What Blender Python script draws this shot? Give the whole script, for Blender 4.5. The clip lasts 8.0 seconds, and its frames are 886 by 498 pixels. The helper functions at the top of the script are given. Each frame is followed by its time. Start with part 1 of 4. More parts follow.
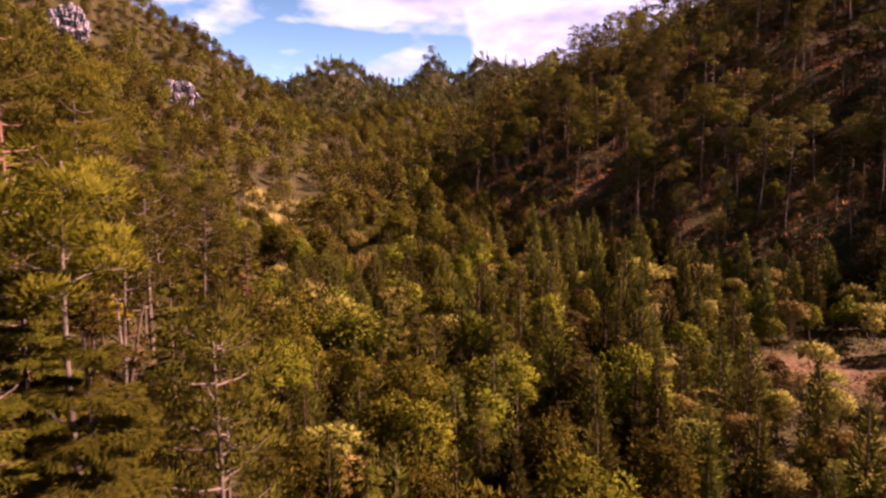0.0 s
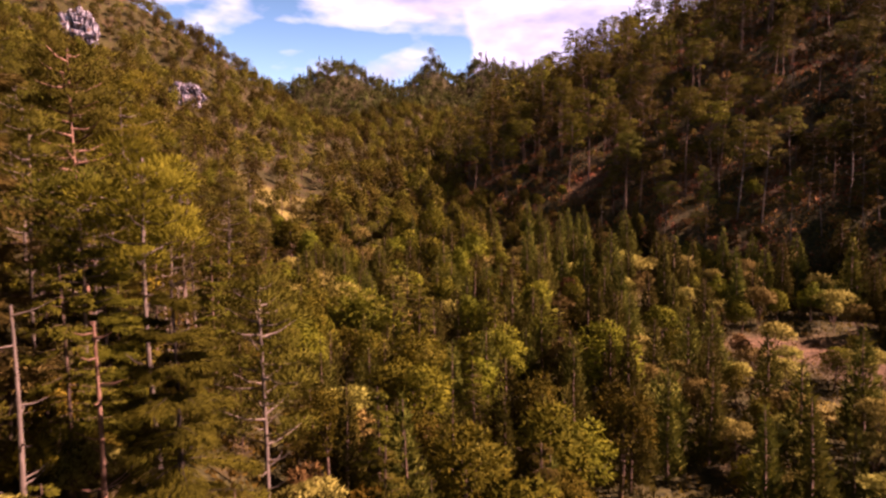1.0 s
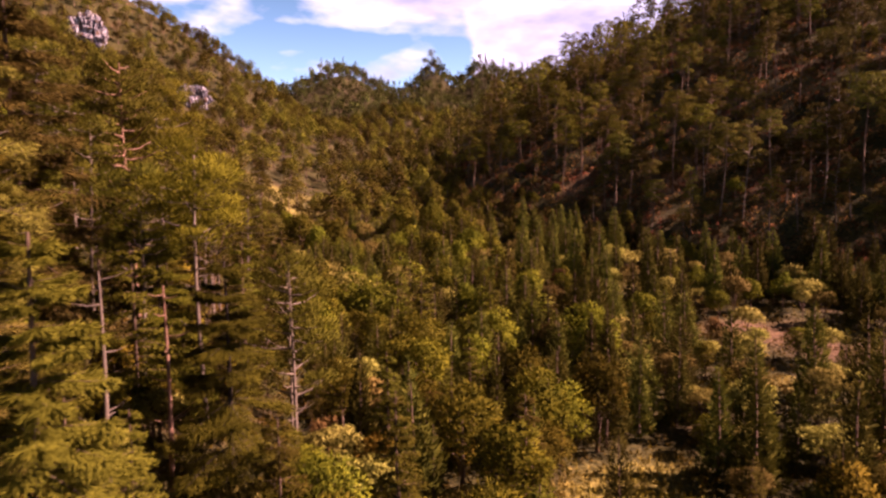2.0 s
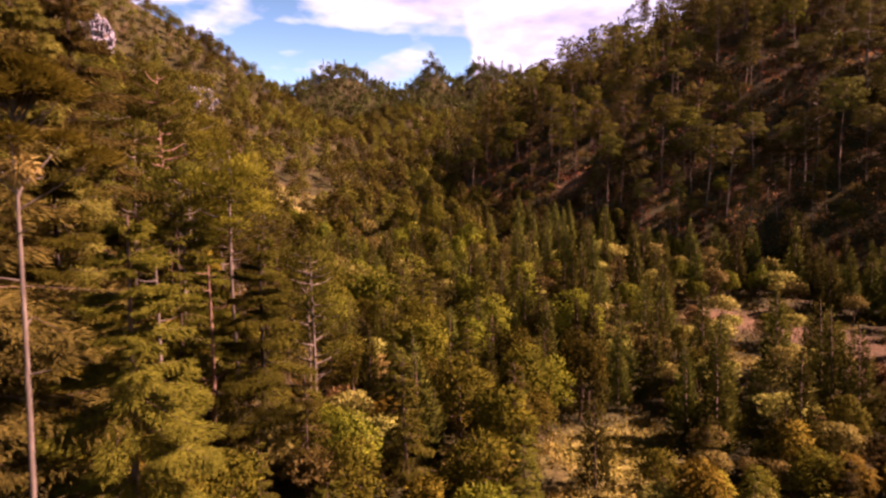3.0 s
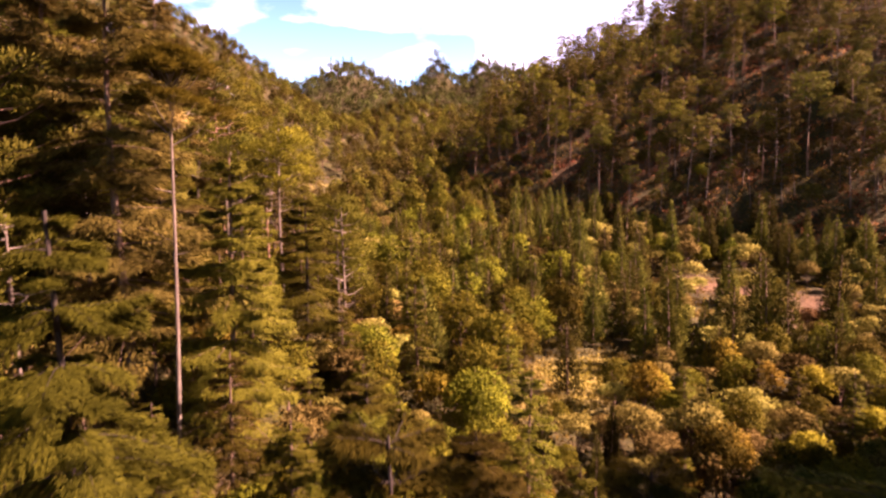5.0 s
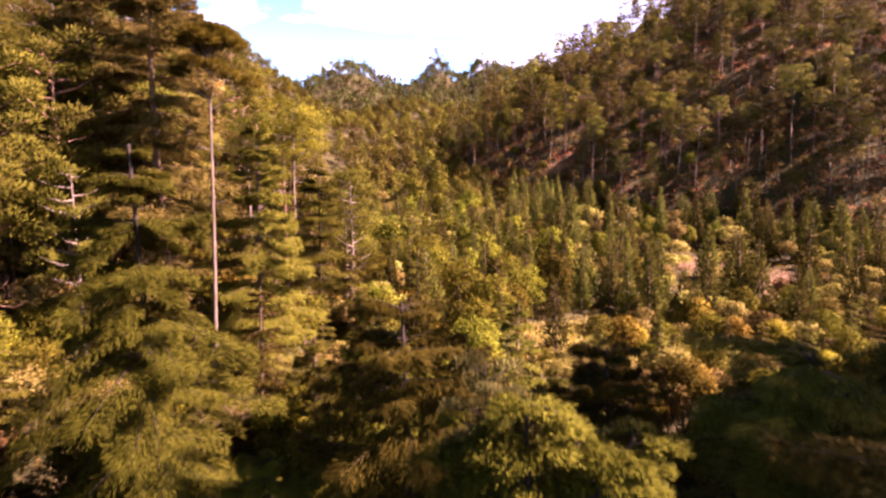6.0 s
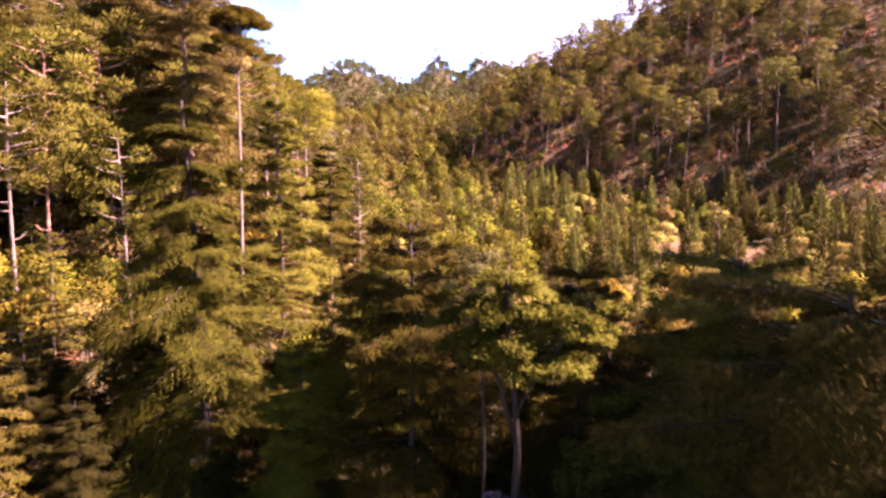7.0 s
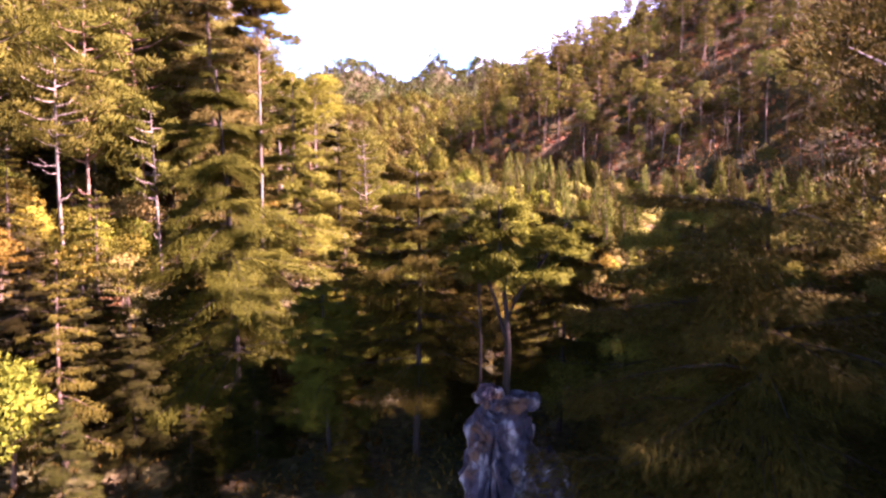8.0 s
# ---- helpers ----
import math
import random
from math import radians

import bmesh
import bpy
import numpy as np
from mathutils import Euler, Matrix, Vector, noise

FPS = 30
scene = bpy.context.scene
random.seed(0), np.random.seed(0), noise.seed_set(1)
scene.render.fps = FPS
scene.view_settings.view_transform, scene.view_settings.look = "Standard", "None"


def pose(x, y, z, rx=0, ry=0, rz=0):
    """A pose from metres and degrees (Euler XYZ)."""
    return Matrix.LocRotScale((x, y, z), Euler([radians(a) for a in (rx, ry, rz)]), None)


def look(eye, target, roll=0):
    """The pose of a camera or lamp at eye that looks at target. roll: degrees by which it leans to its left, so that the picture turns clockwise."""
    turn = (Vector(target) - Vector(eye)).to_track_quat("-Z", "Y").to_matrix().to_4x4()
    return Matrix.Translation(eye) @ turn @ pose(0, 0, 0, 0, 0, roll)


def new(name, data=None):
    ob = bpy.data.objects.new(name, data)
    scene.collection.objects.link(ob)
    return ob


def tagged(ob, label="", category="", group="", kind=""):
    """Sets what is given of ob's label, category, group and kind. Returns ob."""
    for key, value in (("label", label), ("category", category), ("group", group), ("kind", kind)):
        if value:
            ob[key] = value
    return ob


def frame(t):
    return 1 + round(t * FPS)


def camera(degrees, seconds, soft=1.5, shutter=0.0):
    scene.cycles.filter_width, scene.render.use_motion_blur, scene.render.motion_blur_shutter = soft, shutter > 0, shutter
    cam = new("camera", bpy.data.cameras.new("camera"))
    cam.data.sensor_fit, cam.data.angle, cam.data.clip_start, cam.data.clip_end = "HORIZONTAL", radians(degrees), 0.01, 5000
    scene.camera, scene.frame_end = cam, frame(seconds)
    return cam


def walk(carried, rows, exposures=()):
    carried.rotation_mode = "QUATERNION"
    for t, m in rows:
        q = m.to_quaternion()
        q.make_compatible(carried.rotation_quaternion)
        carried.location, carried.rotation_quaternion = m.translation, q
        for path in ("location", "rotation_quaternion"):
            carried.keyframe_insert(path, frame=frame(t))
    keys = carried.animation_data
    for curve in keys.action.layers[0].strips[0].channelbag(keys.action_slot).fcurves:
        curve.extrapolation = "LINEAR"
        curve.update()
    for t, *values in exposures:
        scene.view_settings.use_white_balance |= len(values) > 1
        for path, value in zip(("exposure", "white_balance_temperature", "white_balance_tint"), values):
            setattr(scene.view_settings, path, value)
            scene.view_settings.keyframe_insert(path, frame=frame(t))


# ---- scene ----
# ---- camera and walk ----
cam = camera(68.4, 8.0, soft=2.45, shutter=0.5)
METRES, EYE, TILT, LEAN, TURN = 50.0, 26.0, -5.0, 0.8, 0.0
ROWS = [
    (0.0, 0.0, 0.0, 0.0, 0.0, 0.0, -0.0),
    (0.5, 0.0007, -0.068, -0.0107, -0.01, 0.0, 0.02),
    (1.0, 0.0014, -0.1351, -0.0216, -0.02, 0.02, 0.03),
    (1.5, 0.0014, -0.2005, -0.0327, -0.03, 0.05, 0.03),
    (3.0, 0.0005, -0.3894, -0.0607, -0.07, 0.08, -0.01),
    (3.5, 0.0004, -0.4498, -0.0664, -0.09, 0.05, -0.03),
    (4.0, 0.0016, -0.5091, -0.0788, 0.16, -0.01, -0.07),
    (4.5, 0.0015, -0.5661, -0.1071, 0.34, -0.04, -0.14),
    (6.0, 0.0021, -0.7347, -0.1989, 0.3, -0.02, -0.15),
    (6.5, 0.0026, -0.7885, -0.2297, 0.29, 0.03, -0.13),
    (7.0, 0.0025, -0.8411, -0.2597, 0.29, 0.08, -0.1),
    (7.5, 0.0022, -0.8892, -0.2879, 0.3, 0.1, -0.07),
    (8.0, 0.0006, -0.9314, -0.3159, 0.3, 0.12, 0.03),
]
walk(cam, [(t, pose(0, 0, EYE, TILT, LEAN, TURN) @ pose(METRES * x, METRES * y, METRES * z, 90 + pitch, roll, yaw)) for t, x, y, z, yaw, pitch, roll in ROWS],
     exposures=[(0.0, 1.66, 7300, 62), (3.6, 1.78, 7450, 62), (4.5, 2.22, 7600, 61), (5.9, 2.97, 6650, 61), (7.0, 3.45, 6200, 64), (8.0, 3.9, 5800, 67)])

# ---- world and sun ----
SUN_TO = Vector((0.77, -0.06, 0.635)).normalized()
elev = math.asin(SUN_TO.z)
world = bpy.data.worlds.new("sky")
scene.world = world
world.use_nodes = True
wn, wl = world.node_tree.nodes, world.node_tree.links
wn.clear()
sky = wn.new("ShaderNodeTexSky")
sky.sky_type, sky.sun_disc = "NISHITA", False
sky.sun_elevation = elev
sky.sun_rotation = math.atan2(SUN_TO.x, SUN_TO.y)
sky.altitude = 1800
sky_tc, sky_map = wn.new("ShaderNodeTexCoord"), wn.new("ShaderNodeMapping")
sky_map.inputs["Scale"].default_value = (1.0, 1.0, 2.6)
sky_map.inputs["Location"].default_value = (0.35, 0.0, 0.1)
cloud = wn.new("ShaderNodeTexNoise")
cloud.inputs["Scale"].default_value, cloud.inputs["Detail"].default_value = 4.2, 7
cloud.inputs["Roughness"].default_value = 0.5
# a broken cloud bank that stands over a clear strip above the hills
sky_xyz, bank, lean_x, cover_sum = wn.new("ShaderNodeSeparateXYZ"), wn.new("ShaderNodeValToRGB"), wn.new("ShaderNodeMath"), wn.new("ShaderNodeMath")
els = bank.color_ramp.elements
els[0].position, els[0].color = 0.215, (0.34, 0.34, 0.34, 1)
els[1].position, els[1].color = 0.28, (0.62, 0.62, 0.62, 1)
for p, v in ((0.36, 0.62), (0.52, 0.04)):
    e = els.new(p)
    e.color = (v, v, v, 1)
east = wn.new("ShaderNodeMapRange")
east.interpolation_type = "SMOOTHSTEP"
east.inputs["From Min"].default_value, east.inputs["From Max"].default_value = 0.03, 0.075
east.inputs["To Min"].default_value, east.inputs["To Max"].default_value = 0.0, 0.42
lean_x.operation, cover_sum.operation = "ADD", "ADD"
cover = wn.new("ShaderNodeValToRGB")
cover.color_ramp.elements[0].position, cover.color_ramp.elements[1].position = 0.465, 0.53
thick = wn.new("ShaderNodeTexNoise")
thick.inputs["Scale"].default_value, thick.inputs["Detail"].default_value = 5.0, 5
cloudcol = wn.new("ShaderNodeValToRGB")
cloudcol.color_ramp.elements[0].position, cloudcol.color_ramp.elements[1].position = 0.35, 0.6
cloudcol.color_ramp.elements[0].color = (8.6, 10.4, 14.2, 1)
cloudcol.color_ramp.elements[1].color = (21.0, 24.6, 29.0, 1)
skymix = wn.new("ShaderNodeMixRGB")
bg, wout = wn.new("ShaderNodeBackground"), wn.new("ShaderNodeOutputWorld")
bg.inputs["Strength"].default_value = 0.022
wl.new(sky_tc.outputs["Generated"], sky_map.inputs["Vector"])
wl.new(sky_map.outputs["Vector"], cloud.inputs["Vector"])
wl.new(sky_map.outputs["Vector"], thick.inputs["Vector"])
wl.new(sky_tc.outputs["Generated"], sky_xyz.inputs["Vector"])
wl.new(sky_xyz.outputs["Z"], bank.inputs["Fac"])
wl.new(sky_xyz.outputs["X"], east.inputs["Value"])
west, ahead = wn.new("ShaderNodeMapRange"), wn.new("ShaderNodeMapRange")
west.inputs["From Min"].default_value, west.inputs["From Max"].default_value = -0.34, -0.2
west.inputs["To Min"].default_value, west.inputs["To Max"].default_value = 0.1, 0.0
ahead.inputs["From Min"].default_value, ahead.inputs["From Max"].default_value = 0.2, 0.75
ahead.inputs["To Min"].default_value, ahead.inputs["To Max"].default_value = -0.4, 0.0
side_sum, ahead_sum = wn.new("ShaderNodeMath"), wn.new("ShaderNodeMath")
wl.new(sky_xyz.outputs["X"], west.inputs["Value"])
wl.new(sky_xyz.outputs["Y"], ahead.inputs["Value"])
wl.new(east.outputs[0], side_sum.inputs[0])
wl.new(west.outputs[0], side_sum.inputs[1])
wl.new(side_sum.outputs[0], ahead_sum.inputs[0])
wl.new(ahead.outputs[0], ahead_sum.inputs[1])
wl.new(ahead_sum.outputs[0], lean_x.inputs[0])
wl.new(bank.outputs["Color"], lean_x.inputs[1])
wl.new(lean_x.outputs[0], cover_sum.inputs[0])
wl.new(cloud.outputs["Fac"], cover_sum.inputs[1])
cover_half = wn.new("ShaderNodeMath")
cover_half.operation = "MULTIPLY"
cover_half.inputs[1].default_value = 0.5
wl.new(cover_sum.outputs[0], cover_half.inputs[0])
wl.new(cover_half.outputs[0], cover.inputs["Fac"])
wl.new(thick.outputs["Fac"], cloudcol.inputs["Fac"])
wl.new(cover.outputs["Color"], skymix.inputs["Fac"])
clear, glow = wn.new("ShaderNodeHueSaturation"), wn.new("ShaderNodeMapRange")
clear.inputs["Saturation"].default_value = 1.25
clear.inputs["Hue"].default_value = 0.475
glow.inputs["From Min"].default_value, glow.inputs["From Max"].default_value = 0.0, 0.55
glow.inputs["To Min"].default_value, glow.inputs["To Max"].default_value = 5.35, 0.14
wl.new(sky_xyz.outputs["Z"], glow.inputs["Value"])
wl.new(glow.outputs[0], clear.inputs["Value"])
wl.new(sky.outputs["Color"], clear.inputs["Color"])
wl.new(clear.outputs["Color"], skymix.inputs["Color1"])
wl.new(cloudcol.outputs["Color"], skymix.inputs["Color2"])
wl.new(skymix.outputs["Color"], bg.inputs["Color"])
wl.new(bg.outputs["Background"], wout.inputs["Surface"])
sun = new("sun", bpy.data.lights.new("sun", "SUN"))
sun.data.energy, sun.data.angle, sun.data.color = 5.0, radians(0.6), (1.0, 0.82, 0.67)
sun.matrix_world = look(SUN_TO * 300, (0, 0, 0))


# ---- materials ----
def material(name, rough=0.8):
    m = bpy.data.materials.new(name)
    m.use_nodes = True
    n, l = m.node_tree.nodes, m.node_tree.links
    b = n["Principled BSDF"]
    b.inputs["Roughness"].default_value = rough
    b.inputs["Specular IOR Level"].default_value = 0.25
    return m, n, l, b


def noise_node(n, l, scale, detail=5, coords="Object", stretch=None):
    tc = n.new("ShaderNodeTexCoord")
    tex = n.new("ShaderNodeTexNoise")
    tex.inputs["Scale"].default_value, tex.inputs["Detail"].default_value = scale, detail
    if stretch:
        mp = n.new("ShaderNodeMapping")
        mp.inputs["Scale"].default_value = stretch
        l.new(tc.outputs[coords], mp.inputs["Vector"])
        l.new(mp.outputs["Vector"], tex.inputs["Vector"])
    else:
        l.new(tc.outputs[coords], tex.inputs["Vector"])
    return tex


def ramp(n, l, fac, stops):
    r = n.new("ShaderNodeValToRGB")
    els = r.color_ramp.elements
    while len(els) < len(stops):
        els.new(0.5)
    for e, (p, c) in zip(els, stops):
        e.position, e.color = p, (*c, 1)
    l.new(fac, r.inputs["Fac"])
    return r


def leaf_material(name, dark, mid, light, patch=None, through_light=0.2):
    """Foliage: each spray its own shade, each tree its own hue, with some light through the leaves."""
    m, n, l, b = material(name, 0.75)
    b.inputs["Specular IOR Level"].default_value = 0.03
    geo, info = n.new("ShaderNodeNewGeometry"), n.new("ShaderNodeObjectInfo")
    clump = noise_node(n, l, 0.5, 3)
    mixv = n.new("ShaderNodeMath")
    mixv.operation = "MULTIPLY_ADD"
    mixv.inputs[1].default_value = 0.34
    l.new(geo.outputs["Random Per Island"], mixv.inputs[0])
    half = n.new("ShaderNodeMath")
    half.operation = "MULTIPLY"
    half.inputs[1].default_value = 0.68
    l.new(clump.outputs["Fac"], half.inputs[0])
    l.new(half.outputs[0], mixv.inputs[2])
    col = ramp(n, l, mixv.outputs[0], [(0.12, dark), (0.45, mid), (0.85, light)])
    hsv = n.new("ShaderNodeHueSaturation")
    l.new(col.outputs["Color"], hsv.inputs["Color"])
    if patch == "tree":
        tone = n.new("ShaderNodeAttribute")
        tone.attribute_name = "tree_tone"
        rnd = tone.outputs["Fac"]
    else:
        rnd = noise_node(n, l, 0.11, 2, "Object").outputs["Fac"] if patch else info.outputs["Random"]
    for sock, lo, hi in (("Hue", 0.466, 0.525), ("Value", 0.45 if patch == "tree" else 0.55, 1.5 if patch == "tree" else 1.4)):
        mr = n.new("ShaderNodeMapRange")
        mr.inputs["To Min"].default_value, mr.inputs["To Max"].default_value = lo, hi
        if patch is True:
            mr.inputs["From Min"].default_value, mr.inputs["From Max"].default_value = 0.3, 0.7
        l.new(rnd, mr.inputs["Value"])
        l.new(mr.outputs[0], hsv.inputs[sock])
    l.new(hsv.outputs["Color"], b.inputs["Base Color"])
    tr, mx = n.new("ShaderNodeBsdfTranslucent"), n.new("ShaderNodeMixShader")
    mx.inputs["Fac"].default_value = through_light
    l.new(hsv.outputs["Color"], tr.inputs["Color"])
    l.new(b.outputs[0], mx.inputs[1])
    l.new(tr.outputs[0], mx.inputs[2])
    l.new(mx.outputs[0], n["Material Output"].inputs["Surface"])
    return m


def bark_material(name, dark, light, rough=0.9):
    m, n, l, b = material(name, rough)
    grain = noise_node(n, l, 3.0, 8, stretch=(3, 3, 0.5))
    blot = noise_node(n, l, 0.7, 3)
    c1 = ramp(n, l, grain.outputs["Fac"], [(0.32, dark), (0.66, light)])
    c2 = ramp(n, l, blot.outputs["Fac"], [(0.35, tuple(0.55 * v for v in dark)), (0.6, light)])
    mx = n.new("ShaderNodeMixRGB")
    mx.inputs["Fac"].default_value = 0.4
    l.new(c1.outputs["Color"], mx.inputs["Color1"])
    l.new(c2.outputs["Color"], mx.inputs["Color2"])
    l.new(mx.outputs["Color"], b.inputs["Base Color"])
    bump = n.new("ShaderNodeBump")
    bump.inputs["Strength"].default_value, bump.inputs["Distance"].default_value = 0.8, 0.04
    l.new(grain.outputs["Fac"], bump.inputs["Height"])
    l.new(bump.outputs["Normal"], b.inputs["Normal"])
    return m


LEAF = {
    "pine": leaf_material("pine_needles", (0.0169, 0.0176, 0.0026), (0.0598, 0.0566, 0.0065), (0.1236, 0.1098, 0.0132)),
    # lime: yellow-green cypress, its sunlight put into a brighter leaf colour
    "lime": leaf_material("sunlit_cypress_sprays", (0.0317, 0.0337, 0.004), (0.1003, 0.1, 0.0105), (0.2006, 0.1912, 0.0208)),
    "slope": leaf_material("brownish_pine_needles", (0.0214, 0.0203, 0.0045), (0.0751, 0.0671, 0.0113), (0.1499, 0.1324, 0.0214)),
    # cap: pine needles coloured brighter to hold the sun on the airy crowns
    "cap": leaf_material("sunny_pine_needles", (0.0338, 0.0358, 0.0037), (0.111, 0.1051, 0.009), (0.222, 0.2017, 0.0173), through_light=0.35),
    "fir": leaf_material("cypress_sprays", (0.0151, 0.0151, 0.002), (0.0556, 0.0503, 0.0054), (0.1202, 0.1048, 0.0103)),
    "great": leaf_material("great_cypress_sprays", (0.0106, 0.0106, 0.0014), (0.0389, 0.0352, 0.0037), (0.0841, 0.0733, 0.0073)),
    "brown": leaf_material("browned_cypress_sprays", (0.0343, 0.0312, 0.0069), (0.1164, 0.1025, 0.0185), (0.2326, 0.1999, 0.0347)),
    # deep: right-hand trees' own tone, tuned to hold the shade over them
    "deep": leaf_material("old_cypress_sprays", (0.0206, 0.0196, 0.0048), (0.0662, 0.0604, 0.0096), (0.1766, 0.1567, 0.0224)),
    # low: near-black tone that puts shade into the added lower-left cypresses
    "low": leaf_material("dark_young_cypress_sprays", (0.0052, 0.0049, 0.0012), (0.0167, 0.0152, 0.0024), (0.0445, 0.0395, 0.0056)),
    "column": leaf_material("young_cypress_sprays", (0.0164, 0.0209, 0.0035), (0.0571, 0.0588, 0.0089), (0.1371, 0.1234, 0.0178)),
    "oak": leaf_material("broad_leaves", (0.023, 0.027, 0.0026), (0.0776, 0.0769, 0.0066), (0.1942, 0.1662, 0.0133)),
    "bush": leaf_material("pale_bush_leaves", (0.0612, 0.0488, 0.0092), (0.1835, 0.152, 0.0313), (0.3496, 0.2956, 0.0782)),
    "gold": leaf_material("yellowing_leaves", (0.0626, 0.0491, 0.0051), (0.172, 0.1339, 0.0127), (0.2972, 0.2231, 0.0229)),
    "rust": leaf_material("rusty_dead_leaves", (0.0654, 0.0354, 0.011), (0.1635, 0.097, 0.0294), (0.2616, 0.1772, 0.0551)),
    "blue": leaf_material("bluish_young_needles", (0.040, 0.046, 0.012), (0.105, 0.115, 0.030), (0.20, 0.205, 0.058)),
    "under": leaf_material("undergrowth_leaves", (0.0244, 0.0154, 0.0026), (0.0853, 0.0565, 0.0081), (0.1786, 0.121, 0.0173), patch=True),
    "oak_far": leaf_material("far_broad_leaves", (0.0214, 0.027, 0.0026), (0.0706, 0.0727, 0.0066), (0.1817, 0.158, 0.0133), patch="tree"),
    "bush_far": leaf_material("far_bush_leaves", (0.0612, 0.0488, 0.0092), (0.1835, 0.152, 0.0313), (0.3496, 0.2956, 0.0782), patch="tree"),
    "fern_green": leaf_material("slope_shrub_leaves", (0.0289, 0.0221, 0.0051), (0.0978, 0.0697, 0.0153), (0.204, 0.1403, 0.0382), patch="tree"),
    "fern": leaf_material("rusty_fern_leaves", (0.0525, 0.0203, 0.0075), (0.18, 0.0788, 0.027), (0.315, 0.1575, 0.06), patch=True),
    "woods": leaf_material("far_woods_leaves", (0.0196, 0.0186, 0.0028), (0.0672, 0.058, 0.0071), (0.1407, 0.1179, 0.0152), patch="tree"),
    # ridge: the distant haze's darker, bluish tone put into the needle colour
    "ridge": leaf_material("dark_ridge_needles", (0.0131, 0.0149, 0.0043), (0.0459, 0.0499, 0.0118), (0.1037, 0.1017, 0.0224), patch="tree"),
    "grass": leaf_material("dry_grass_blades", (0.10, 0.075, 0.015), (0.24, 0.18, 0.04), (0.38, 0.30, 0.08), patch=True),
}
BARK = {
    "pale": bark_material("pale_pine_bark", (0.07, 0.052, 0.038), (0.22, 0.168, 0.125)),
    "brown": bark_material("brown_bark", (0.06, 0.038, 0.024), (0.19, 0.12, 0.08)),
    "dark": bark_material("dark_wet_bark", (0.016, 0.011, 0.008), (0.048, 0.034, 0.025)),
    "red": bark_material("reddish_dead_bark", (0.12, 0.055, 0.032), (0.30, 0.17, 0.11)),
}


def ground_material():
    m, n, l, b = material("forest_ground", 0.95)
    fine, mid, large = noise_node(n, l, 2.2, 8), noise_node(n, l, 0.28, 5), noise_node(n, l, 0.045, 3)
    litter = ramp(n, l, fine.outputs["Fac"], [(0.3, (0.024, 0.015, 0.006)), (0.5, (0.065, 0.042, 0.016)), (0.72, (0.13, 0.085, 0.034))])
    green = ramp(n, l, fine.outputs["Fac"], [(0.3, (0.018, 0.017, 0.004)), (0.7, (0.065, 0.055, 0.012))])
    gmask = ramp(n, l, mid.outputs["Fac"], [(0.34, (0, 0, 0)), (0.50, (1, 1, 1))])
    m1 = n.new("ShaderNodeMixRGB")
    l.new(gmask.outputs["Color"], m1.inputs["Fac"])
    l.new(litter.outputs["Color"], m1.inputs["Color1"])
    l.new(green.outputs["Color"], m1.inputs["Color2"])
    soil = ramp(n, l, fine.outputs["Fac"], [(0.3, (0.05, 0.028, 0.013)), (0.7, (0.17, 0.098, 0.046))])
    attr = n.new("ShaderNodeAttribute")
    attr.attribute_name = "bare_soil"
    m2 = n.new("ShaderNodeMixRGB")
    l.new(attr.outputs["Fac"], m2.inputs["Fac"])
    l.new(m1.outputs["Color"], m2.inputs["Color1"])
    l.new(soil.outputs["Color"], m2.inputs["Color2"])
    meadow = ramp(n, l, fine.outputs["Fac"], [(0.3, (0.09, 0.075, 0.015)), (0.7, (0.27, 0.22, 0.05))])
    attr2 = n.new("ShaderNodeAttribute")
    attr2.attribute_name = "meadow"
    m3 = n.new("ShaderNodeMixRGB")
    l.new(attr2.outputs["Fac"], m3.inputs["Fac"])
    l.new(m2.outputs["Color"], m3.inputs["Color1"])
    l.new(meadow.outputs["Color"], m3.inputs["Color2"])
    tone = n.new("ShaderNodeHueSaturation")
    mr = n.new("ShaderNodeMapRange")
    mr.inputs["From Min"].default_value, mr.inputs["From Max"].default_value = 0.3, 0.7
    mr.inputs["To Min"].default_value, mr.inputs["To Max"].default_value = 0.75, 1.25
    l.new(large.outputs["Fac"], mr.inputs["Value"])
    l.new(mr.outputs[0], tone.inputs["Value"])
    l.new(m3.outputs["Color"], tone.inputs["Color"])
    l.new(tone.outputs["Color"], b.inputs["Base Color"])
    bump = n.new("ShaderNodeBump")
    bump.inputs["Strength"].default_value, bump.inputs["Distance"].default_value = 1.0, 0.25
    l.new(fine.outputs["Fac"], bump.inputs["Height"])
    l.new(bump.outputs["Normal"], b.inputs["Normal"])
    return m


